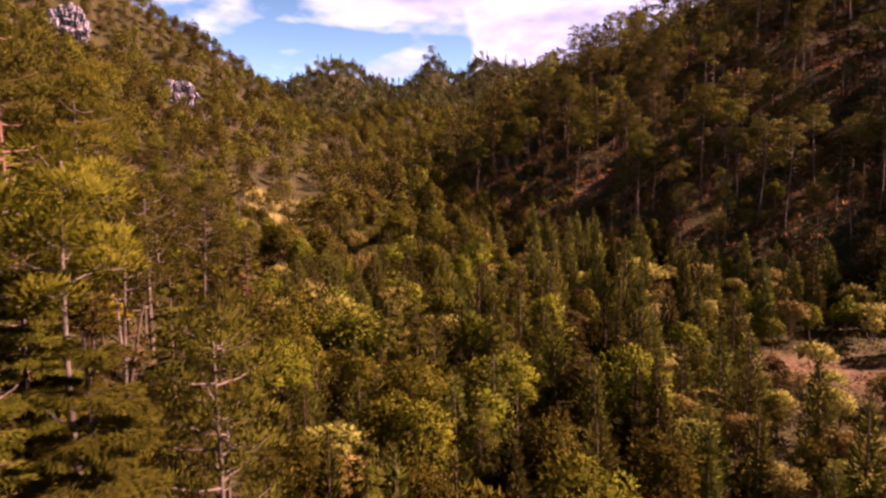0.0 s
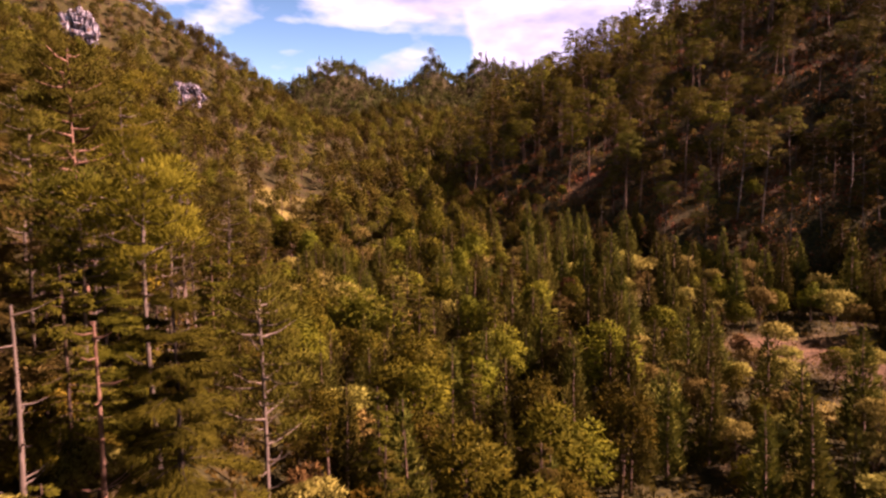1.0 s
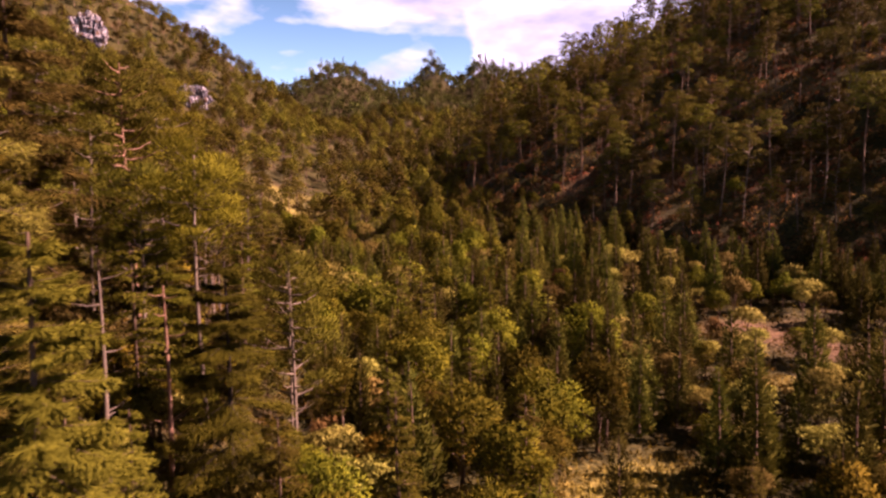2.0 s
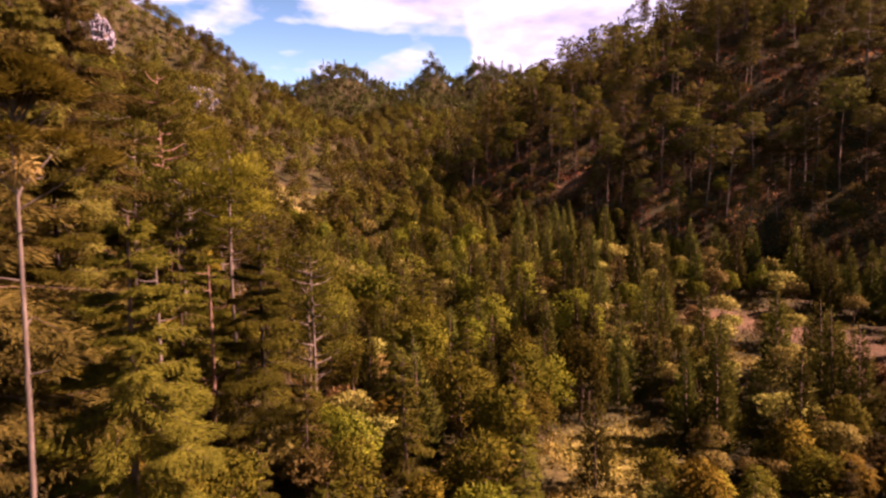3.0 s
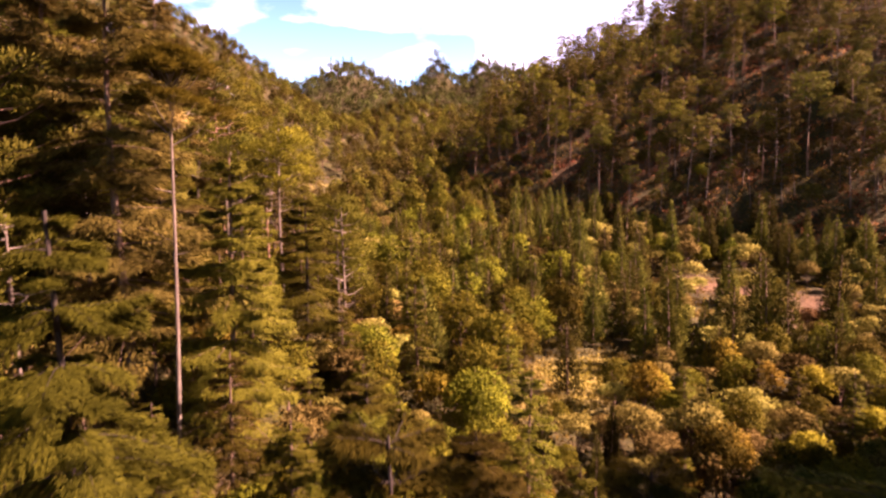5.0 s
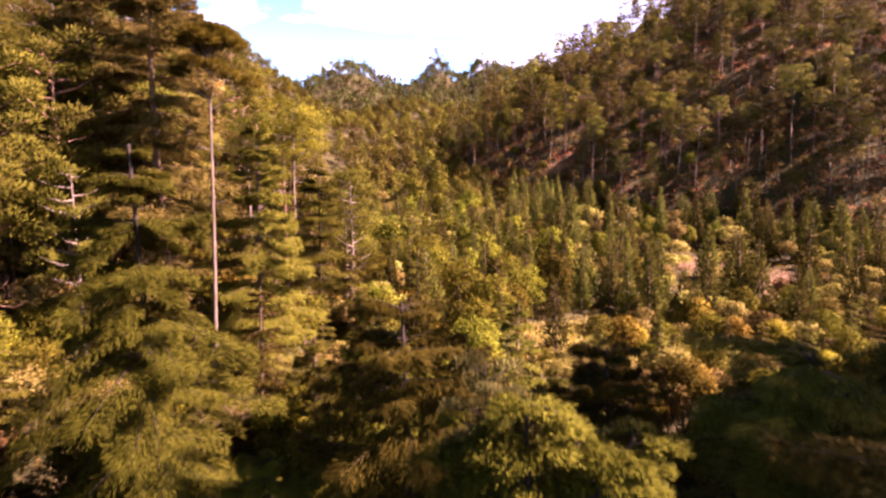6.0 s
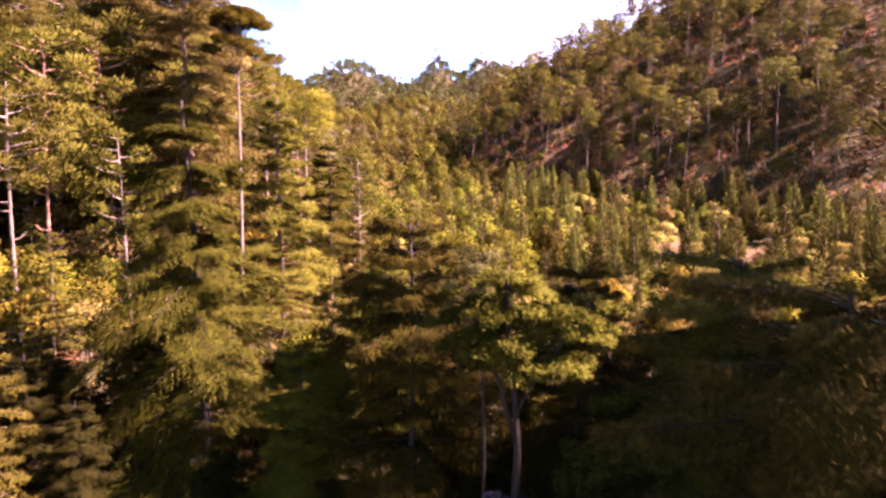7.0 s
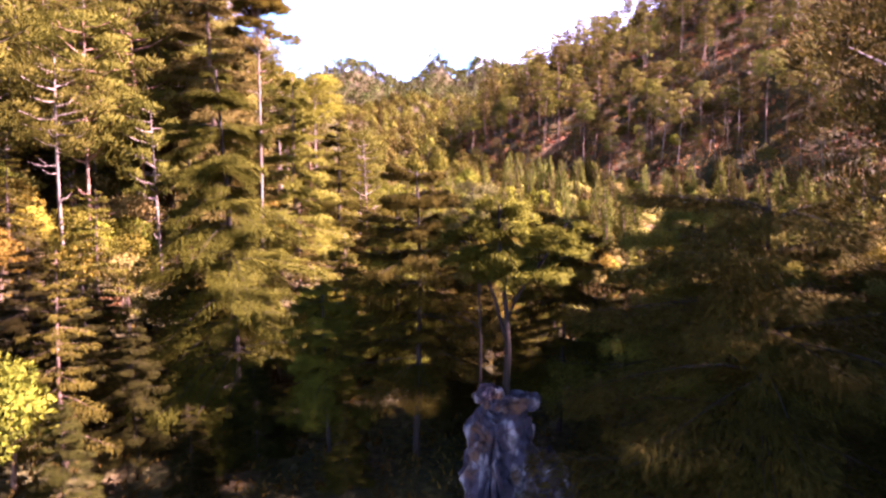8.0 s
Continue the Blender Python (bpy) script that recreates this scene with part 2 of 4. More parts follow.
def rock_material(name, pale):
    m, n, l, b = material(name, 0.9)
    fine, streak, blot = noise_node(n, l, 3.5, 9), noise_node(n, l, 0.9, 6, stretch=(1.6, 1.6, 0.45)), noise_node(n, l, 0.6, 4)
    # dark violet stops put the pinnacle's shade into the stone; pale lightens the cliffs
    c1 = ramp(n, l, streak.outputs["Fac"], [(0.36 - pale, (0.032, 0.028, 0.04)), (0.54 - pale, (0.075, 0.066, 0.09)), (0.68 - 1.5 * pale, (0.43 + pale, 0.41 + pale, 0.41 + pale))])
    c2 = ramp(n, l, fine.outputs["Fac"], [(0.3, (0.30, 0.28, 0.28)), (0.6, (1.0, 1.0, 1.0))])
    m1 = n.new("ShaderNodeMixRGB")
    m1.blend_type = "MULTIPLY"
    m1.inputs["Fac"].default_value = 0.7
    l.new(c1.outputs["Color"], m1.inputs["Color1"])
    l.new(c2.outputs["Color"], m1.inputs["Color2"])
    moss = ramp(n, l, blot.outputs["Fac"], [(0.55, (0, 0, 0)), (0.66, (0.8, 0.8, 0.8))])
    m2 = n.new("ShaderNodeMixRGB")
    m2.inputs["Color2"].default_value = (0.16, 0.08, 0.03, 1)
    l.new(moss.outputs["Color"], m2.inputs["Fac"])
    l.new(m1.outputs["Color"], m2.inputs["Color1"])
    l.new(m2.outputs["Color"], b.inputs["Base Color"])
    bump = n.new("ShaderNodeBump")
    bump.inputs["Strength"].default_value, bump.inputs["Distance"].default_value = 1.0, 0.15
    l.new(fine.outputs["Fac"], bump.inputs["Height"])
    l.new(bump.outputs["Normal"], b.inputs["Normal"])
    return m


GROUND, SHADED_ROCK, CLIFF = ground_material(), rock_material("limestone", 0.0), rock_material("pale_limestone", 0.05)

# ---- the lie of the land ----
rng = np.random.default_rng(7)


def smooth(ys, y, v, w):
    """A line through the given heights, rounded over w metres."""
    return sum(np.interp(ys + k * w, y, v) for k in (-1, -0.5, 0, 0.5, 1)) / 5


def waves(x, y, size, seed):
    """Gentle unevenness, about -1 to 1."""
    r = np.random.default_rng(seed)
    out = 0
    for k in range(7):
        a, p = r.uniform(0, 6.283, 2)
        s = size * r.uniform(0.6, 1.6)
        out = out + np.sin((x * math.cos(a) + y * math.sin(a)) * 6.283 / s + p)
    return out / 3.2


def left_foot(y):
    return smooth(y, [-200, -50, -15, 0, 18, 46, 70, 140, 215, 295, 420], [-30, -22, -17, -13, -5, -10, -17, -34, -42, -56, -66], 7)


def right_foot(y):
    return smooth(y, [-200, -45, -20, 0, 20, 40, 55, 72, 95, 115, 150, 211, 320], [16, 16, 28, 40, 66, 80, 76, 62, 38, 20, 1, -3, 0], 7)


def height(x, y):
    x, y = np.asarray(x, float), np.asarray(y, float)
    h = smooth(y, [-1500, -100, -48, -15, 28, 58, 85, 100, 142, 170, 215, 300, 420, 520, 800, 3000],
               [-60, -7, -2.5, 0.5, 4.5, 7.3, 10.5, 12.8, 20, 25.5, 34, 50, 85, 88, 64, 40], 10)
    dl, dr = left_foot(y) - x, x - right_foot(y)
    dl, dr = 2.5 * np.log1p(np.exp(np.clip(dl / 2.5, -40, 40))) + np.maximum(dl - 100, 0), 2.5 * np.log1p(np.exp(np.clip(dr / 2.5, -40, 40))) + np.maximum(dr - 100, 0)
    dl, dr = np.where(dl > 95, np.maximum(left_foot(y) - x, 0), dl), np.where(dr > 95, np.maximum(x - right_foot(y), 0), dr)
    kl = smooth(y, [-100, 0, 100, 200, 250, 295, 345, 420], [0.5, 0.7, 0.65, 0.52, 0.54, 1.04, 0.15, 0.05], 8)
    # up to y = 5 the unseen right bank is steepened to cast shade
    kr = smooth(y, [-100, -35, -24, -15, -6, 5, 22, 125, 200, 225, 270, 420], [1.3, 1.3, 1.5, 1.75, 1.75, 1.5, 0.53, 0.53, 0.72, 0.68, 0.12, 0.02], 8)
    h = h + 170 * (1 - np.exp(-kl * dl / 170)) + 150 * (1 - np.exp(-kr * dr / 150))
    for cx, cy, sx, sy, a in ((-66, 425, 26, 45, 20), (-5, 430, 13, 45, 20), (26, 432, 14, 45, 16), (62, 440, 32, 50, 15), (-46, 235, 14, 40, 7), (-20, 320, 20, 50, 8)):
        h = h + a * np.exp(-((x - cx) / sx) ** 2 - ((y - cy) / sy) ** 2)
    steep = np.clip((dl + dr) / 25, 0.15, 1)
    return h + steep * (1.6 * waves(x, y, 45, 3) + 0.5 * waves(x, y, 13, 4)) + 0.18 * waves(x, y, 6, 5)


GX, GY = np.arange(-260, 261, 1.0), np.arange(-120, 481, 1.0)
GZ = height(*np.meshgrid(GX, GY))
LEFT, RIGHT = left_foot(GY), right_foot(GY)


def ground_at(x, y):
    """The ground's height between the points of a fine net."""
    i, j = int(math.floor(x + 260)), int(math.floor(y + 120))
    a, b = x + 260 - i, y + 120 - j
    return float((GZ[j, i] * (1 - a) + GZ[j, i + 1] * a) * (1 - b) + (GZ[j + 1, i] * (1 - a) + GZ[j + 1, i + 1] * a) * b)


def foot_l(y):
    return float(LEFT[int(y + 120)])


def foot_r(y):
    return float(RIGHT[int(y + 120)])


def blob(x, y, spots):
    out = np.zeros_like(np.asarray(x, float))
    for cx, cy, r in spots:
        d = np.hypot(x - cx, y - cy) / r + 0.25 * waves(x, y, 9, 8)
        out = np.maximum(out, np.clip(1.6 - 1.5 * d, 0, 1))
    return out


SOIL_SPOTS = [(36, 65.5, 5), (41, 62, 6), (43, 56, 6), (44, 49.5, 6), (49, 53, 5), (42.5, 44, 4), (24, 70, 3), (46, 119, 8), (57, 104, 6), (66, 112, 6), (30, 128, 5)]
MEADOW_SPOTS = [(12.5, 27, 5.0), (16, 31, 4), (9.5, 21.5, 3.5), (30, 85, 4), (37, 80, 4), (24, 84, 3), (-34, 140, 7), (20, 58, 2.4), (33, 47, 3), (-44, 150, 9), (-30, 157, 7), (-13, 165, 6)]


def build_mesh(name, V, F):
    """A mesh from numpy vertices and quads."""
    me = bpy.data.meshes.new(name)
    V, F = np.asarray(V, np.float32), np.asarray(F, np.int32)
    me.vertices.add(len(V))
    me.vertices.foreach_set("co", V.ravel())
    me.loops.add(F.size)
    me.loops.foreach_set("vertex_index", F.ravel())
    me.polygons.add(len(F))
    me.polygons.foreach_set("loop_start", np.arange(0, F.size, F.shape[1], dtype=np.int32))
    me.update(calc_edges=True)
    return me


def shade_smooth(me):
    me.polygons.foreach_set("use_smooth", np.ones(len(me.polygons), bool))


def build_ground():
    def axis(lo, hi, step, far_lo, far_hi):
        out = [np.arange(lo, hi + 0.01, step)]
        a, d = lo, step
        while a > far_lo:
            d *= 1.25
            a -= d
            out.insert(0, [a])
        a, d = hi, step
        while a < far_hi:
            d *= 1.25
            a += d
            out.append([a])
        return np.concatenate(out)

    xs, ys = axis(-140, 130, 2.0, -2500, 2500), axis(-70, 300, 2.0, -2000, 3500)
    X, Y = np.meshgrid(xs, ys)
    Z = height(X, Y)
    nx, ny = len(xs), len(ys)
    idx = np.arange(nx * ny).reshape(ny, nx)
    F = np.stack([idx[:-1, :-1], idx[:-1, 1:], idx[1:, 1:], idx[1:, :-1]], -1).reshape(-1, 4)
    me = build_mesh("ground", np.stack([X, Y, Z], -1).reshape(-1, 3), F)
    shade_smooth(me)
    for key, spots in (("bare_soil", SOIL_SPOTS), ("meadow", MEADOW_SPOTS)):
        me.attributes.new(key, "FLOAT", "POINT").data.foreach_set("value", blob(X, Y, spots).ravel().astype(np.float32))
    me.materials.append(GROUND)
    tagged(new("ground", me), "wooded valley floor and slopes with leaf litter, dry grass and bare soil", "ground", kind="structure")


build_ground()


# ---- pieces of trees ----
class Geo:
    """Collects faces of one kind, with normals where they are given."""

    def __init__(self):
        self.v, self.f, self.nor, self.n = [], [], [], 0

    def add(self, V, F, N=None):
        self.v.append(V)
        self.f.append(F + self.n)
        if N is not None:
            self.nor.append(N)
        self.n += len(V)

    def mesh(self, name, mat, soft=False):
        me = build_mesh(name, np.concatenate(self.v), np.concatenate(self.f))
        if soft:
            shade_smooth(me)
        if self.nor:
            shade_smooth(me)
            me.normals_split_custom_set_from_vertices(np.concatenate(self.nor).astype(np.float32))
        me.materials.append(mat)
        return me


def unit(v):
    return v / np.maximum(np.linalg.norm(v, axis=-1, keepdims=True), 1e-9)


def sprays(at, along, face, length, width, r, out=None):
    """Leaf sprays: slim blades that start at `at` and point along `along`, lying across `face`; out: the way out of the crown."""
    n = len(at)
    a = unit(along)
    side = unit(np.cross(a, face))
    L = (length * r.uniform(0.55, 1.4, n))[:, None]
    W = (width * r.uniform(0.6, 1.4, n))[:, None]
    shift = r.uniform(-0.4, 0.4, n)[:, None] * W
    p0, p1, p2 = at + side * W * 0.5, at - side * W * 0.5 + a * L * 0.15, at + a * L + side * shift
    N = unit(np.cross(p1 - p0, p2 - p0))
    if out is None:
        out = face
    out = unit(np.broadcast_to(out, N.shape))
    flip = (N * out).sum(1) < 0
    N[flip] *= -1
    p0[flip], p1[flip] = p1[flip].copy(), p0[flip].copy()
    nor = unit(out * 0.6 + N * 0.55)
    return np.stack([p0, p1, p2], 1).reshape(-1, 3), np.arange(3 * n).reshape(n, 3), np.repeat(nor, 3, 0)


def tube(points, radii, sides=6):
    """A tapered limb along a line of points."""
    P = np.asarray(points, float)
    d = unit(np.gradient(P, axis=0))
    ref = np.where(np.abs(d[:, 2:]) > 0.9, [[1.0, 0, 0]], [[0, 0, 1.0]])
    u = unit(np.cross(d, ref))
    w = np.cross(d, u)
    a = np.arange(sides) * 6.2832 / sides
    R = np.asarray(radii, float)[:, None, None]
    V = (P[:, None] + R * (np.cos(a)[None, :, None] * u[:, None] + np.sin(a)[None, :, None] * w[:, None])).reshape(-1, 3)
    F = []
    for i in range(len(P) - 1):
        for j in range(sides):
            k = (j + 1) % sides
            F.append((i * sides + j, i * sides + k, (i + 1) * sides + k, (i + 1) * sides + j))
    return V, np.array(F)


def stem_line(H, bend, r, n=8):
    t = np.linspace(0, 1, n)
    ph = r.uniform(0, 6.28, 2)
    return np.stack([bend * np.sin(t * 3 + ph[0]) - bend * math.sin(ph[0]), bend * np.sin(t * 3.4 + ph[1]) - bend * math.sin(ph[1]), t * H], 1)


def on_line(line, t):
    s = np.linspace(0, 1, len(line))
    return np.stack([np.interp(t, s, line[:, k]) for k in range(3)], -1)


def fir(seed, H, radius, boughs, per, spray, low=0.08, flat=0.75, leaf="fir", bark="brown", droop=0.32, sides=7, ragged=0.3, tier=0.4, frond=0.55, broad=0.36, fan=0.34):
    """A layered cypress or fir: long flat boughs that rise, sag and turn up at the tips."""
    r = np.random.default_rng(seed)
    wood, crown = Geo(), Geo()
    line = stem_line(H, 0.012 * H, r)
    wood.add(*tube(line, np.linspace(0.013 * H, 0.003 * H, len(line)), sides))
    for i in range(boughs):
        t = low + (0.985 - low) * ((i + r.uniform(0, 1)) / boughs) ** 0.9
        tiers = H / (0.075 * H + 0.2)
        t = min(0.985, tier * (round(t * tiers) / tiers) + (1 - tier) * t + r.normal(0, 0.01))
        az = i * 2.39996 + r.normal(0, 0.35)
        L = radius * (1.02 - t) ** flat * r.uniform(1 - ragged, 1 + 0.5 * ragged) + 0.25
        o = on_line(line, np.array([t]))[0]
        out = np.array([math.cos(az), math.sin(az), 0])
        s = np.linspace(0, 1, 6)
        rise, sag = 0.30 * (t - 0.25) + r.normal(0, 0.09), droop * r.uniform(0.6, 1.5)
        z = L * (rise * s - sag * s ** 2 + 0.16 * s ** 4) + 0.2 * s * L * max(t - 0.6, 0) * 2
        curve = o + out * (L * s)[:, None] + np.array([0, 0, 1]) * z[:, None]
        wood.add(*tube(curve, np.linspace(0.007 * L + 0.010, 0.005, 6), 3))
        m = max(6, int(per * (0.35 + 0.65 * L / radius)))
        u = r.uniform(0.04, 1, m) ** 0.8
        twigs = 5 + int(2.2 * L)
        u = np.clip((np.floor(u * twigs) + 0.5 + r.normal(0, 0.17, m)) / twigs, 0.05, 1)
        c = on_line(curve, u)
        side = np.array([-out[1], out[0], 0])
        half = fan * L * np.sin(np.clip(u, 0, 1) * 2.75 + 0.25) + 0.08
        hang = r.uniform(0.05, 0.16) * L
        off = r.uniform(-1, 1, m)
        c = c + out * (np.abs(off) * half * 0.7)[:, None] + side * (off * half)[:, None] + np.array([0, 0, 1]) * ((-0.30 * np.abs(off) * half) - hang * u * r.random(m) ** 2 + r.normal(0, 0.02 * L, m))[:, None]
        along = out + side * (off * 1.1)[:, None] + np.stack([0 * u, 0 * u, r.normal(-0.38, 0.4, m)], 1)
        face = np.array([0, 0, 1.0]) + r.normal(0, frond, (m, 3))
        crown.add(*sprays(c, along + r.normal(0, 0.25, (m, 3)), face, spray, spray * broad, r, np.array([0, 0, 0.55]) + out * 0.6 + side * (off * 0.4)[:, None]))
    return wood.mesh("trunk", BARK[bark], True), crown.mesh("crown", LEAF[leaf])


def pine(seed, H, radius, tufts, per, spray, low=0.5, leaf="pine", bark="pale", sides=7, stubs=6, dome=1.0, bend=0.012, girth=0.0095, wide=0.3, tuft=(0.26, 0.42), limb=0.28):
    """A tall pine: bare stem, a few dead stubs, and an open crown of round tufts at the ends of limbs."""
    r = np.random.default_rng(seed)
    wood, crown = Geo(), Geo()
    line = stem_line(H * 0.97, bend * H, r)
    wood.add(*tube(line, np.linspace(girth * H, 0.35 * girth * H, len(line)), sides))
    for i in range(stubs):
        t = r.uniform(0.25, low)
        o, az = on_line(line, np.array([t]))[0], r.uniform(0, 6.28)
        d = np.array([math.cos(az), math.sin(az), r.uniform(-0.1, 0.5)]) * r.uniform(0.05, 0.11) * H
        wood.add(*tube(np.stack([o, o + d * 0.55, o + d + np.array([0, 0, 0.02 * H])]), [0.0035 * H, 0.0028 * H, 0.001 * H], 3))
    for i in range(tufts):
        t = low + (1 - low) * ((i + r.uniform(0, 1)) / tufts)
        az = i * 2.39996 + r.normal(0, 0.4)
        q = (t - low) / (1 - low)
        L = radius * (0.35 + 0.65 * math.sin(math.pi * (0.2 + 0.72 * q)) ** 0.8) * r.uniform(0.55, 1.1) * dome
        o = on_line(line, np.array([t * 0.98]))[0]
        out = np.array([math.cos(az), math.sin(az), 0])
        tip = o + out * L + np.array([0, 0, L * r.uniform(0.05, 0.5)])
        midp = (o + tip) / 2 + np.array([0, 0, -0.08 * L])
        wood.add(*tube(np.stack([o, midp, tip]), [0.005 * H, 0.0035 * H, 0.0015 * H], 3))
        R = radius * r.uniform(*tuft)
        d = unit(r.normal(0, 1, (per, 3)) + [0, 0, 0.45])
        c = tip + d * (R * r.uniform(0.35, 1, per) ** 0.6)[:, None] * [1.15, 1.15, 0.62]
        half = r.random(per) < limb
        c = np.where(half[:, None], on_line(np.stack([midp, tip]), r.uniform(0, 1, per)) + d * 0.4 * R, c)
        along = d + np.array([0, 0, 0.55]) + r.normal(0, 0.25, (per, 3))
        crown.add(*sprays(c, along, r.normal(0, 1, (per, 3)) + d * 0.6, spray, spray * wide, r, d + out * 0.5 + [0, 0, 0.3]))
    return wood.mesh("trunk", BARK[bark], True), crown.mesh("crown", LEAF[leaf])


def column(seed, H, radius, n, spray, leaf="column", bark="brown", tip=0.9):
    """A narrow young cypress with upswept sprays and a ragged outline."""
    r = np.random.default_rng(seed)
    wood, crown = Geo(), Geo()
    line = stem_line(H * 0.95, 0.01 * H, r, 5)
    wood.add(*tube(line, np.linspace(0.016 * H, 0.003 * H, 5), 5))
    t = 1 - np.sqrt(r.uniform(0, 1, n)) * 0.96
    az = r.uniform(0, 6.283, n)
    lobes = 1 + 0.22 * np.sin(az * 3 + t * 17 + seed) + 0.16 * np.sin(az * 5 - t * 31 + 2 * seed)
    R = radius * (np.clip(1 - t, 0, 1) ** tip) * np.clip(t * 9 + 0.45, 0, 1) * lobes * r.uniform(0.45, 1.05, n) ** 0.5 + 0.04
    out = np.stack([np.cos(az), np.sin(az), 0 * az], 1)
    c = on_line(line, t) + out * R[:, None] + [0, 0, 0.02 * H]
    along = out * r.uniform(0.4, 1.1, n)[:, None] + [0, 0, 0.75] + r.normal(0, 0.25, (n, 3))
    crown.add(*sprays(c - unit(along) * 0.3 * spray, along, out + r.normal(0, 0.4, (n, 3)), spray, spray * 0.38, r, out + [0, 0, 0.35] + 0.35 * unit(r.normal(0, 1, (n, 3)))))
    return wood.mesh("trunk", BARK[bark], True), crown.mesh("crown", LEAF[leaf])


def round_tree(seed, H, radius, clumps, per, spray, leaf="oak", bark="brown", low=0.3, squash=0.75, sides=6, stems=1):
    """A broad-leaved tree or bush: forked stem and limbs that end in leafy clumps."""
    r = np.random.default_rng(seed)
    wood, crown = Geo(), Geo()
    for k in range(stems):
        a = k * 6.283 / stems + r.uniform(0, 1)
        lean = 0.0 if stems == 1 else 0.35 * radius
        P = np.array([[0, 0, 0], [0.3 * lean * math.cos(a), 0.3 * lean * math.sin(a), 0.3 * H], [lean * math.cos(a), lean * math.sin(a), 0.68 * H]])
        P[1:, :2] += r.normal(0, 0.02 * H, (2, 2))
        wood.add(*tube(P, np.array([0.022, 0.015, 0.007]) * H / math.sqrt(stems), sides))
    for i in range(clumps):
        q = (i + r.uniform(0, 1)) / clumps
        az = i * 2.39996 + r.normal(0, 0.3)
        el = math.asin(min(1, 0.05 + 0.95 * q))
        d = np.array([math.cos(az) * math.cos(el), math.sin(az) * math.cos(el), math.sin(el)])
        R = radius * r.uniform(0.28, 0.46)
        c = np.array([0, 0, low * H + 0.35 * (1 - low) * H]) + d * [radius - R, radius - R, 0.65 * (1 - low) * H - R * squash] * r.uniform(0.75, 1.05)
        if i % 2 == 0:
            o = np.array([0, 0, (0.25 + 0.3 * r.random()) * H])
            wood.add(*tube(np.stack([o, (o + c) / 2 + [0, 0, 0.03 * H], c]), [0.009 * H, 0.006 * H, 0.002 * H], 3))
        e = unit(r.normal(0, 1, (per, 3)) + [0, 0, 0.3])
        p = c + e * (R * r.uniform(0.5, 1.08, per) ** 0.5)[:, None] * [1, 1, squash]
        along = e + r.normal(0, 0.6, (per, 3)) + [0, 0, -0.1]
        crown.add(*sprays(p, along, e + r.normal(0, 0.45, (per, 3)), spray, spray * 0.5, r, e + 0.5 * d + [0, 0, 0.2]))
    return wood.mesh("trunk", BARK[bark], True), crown.mesh("crown", LEAF[leaf])


def snag(seed, H, bark="red"):
    """A dead stem with broken side branches, each a piece of its own."""
    r = np.random.default_rng(seed)
    wood = Geo()
    line = stem_line(H, 0.012 * H, r)
    wood.add(*tube(line, np.linspace(0.014 * H, 0.005 * H, len(line)), 8))
    out = [wood.mesh("trunk", BARK[bark], True)]
    for i in range(14):
        t = r.uniform(0.2, 0.97)
        o, az = on_line(line, np.array([t]))[0], i * 2.4
        d = np.array([math.cos(az), math.sin(az), r.uniform(-0.1, 0.45)]) * r.uniform(0.06, 0.17) * H
        g = Geo()
        g.add(*tube(np.stack([o, o + d * 0.5 - [0, 0, 0.01 * H], o + d]), [0.0045 * H, 0.003 * H, 0.001 * H], 4))
        out.append(g.mesh("branch", BARK[bark], True))
    return out


def plant(name, meshes, x, y, size=1.0, turn=None, z=None, label="", category="tree", group="", lean=(0, 0)):
    """Sets a tree on the ground: an Empty at its foot with its trunk and crown."""
    if turn is None:
        turn = float(rng.uniform(0, 360))
    s = (size, size, size) if np.isscalar(size) else size
    root = new(name)
    root.empty_display_size = 0.3
    root.matrix_world = Matrix.Translation((x, y, (ground_at(x, y) if z is None else z) - 0.12)) @ pose(0, 0, 0, lean[0], lean[1], turn) @ Matrix.Diagonal((*s, 1))
    for me in meshes:
        new(me.name.split(".")[0], me).parent = root
    return tagged(root, label, category, group)


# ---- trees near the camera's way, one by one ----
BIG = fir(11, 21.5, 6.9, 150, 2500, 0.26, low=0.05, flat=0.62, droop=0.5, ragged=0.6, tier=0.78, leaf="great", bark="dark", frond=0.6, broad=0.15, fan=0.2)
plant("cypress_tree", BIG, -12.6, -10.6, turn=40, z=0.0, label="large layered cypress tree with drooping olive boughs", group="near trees")

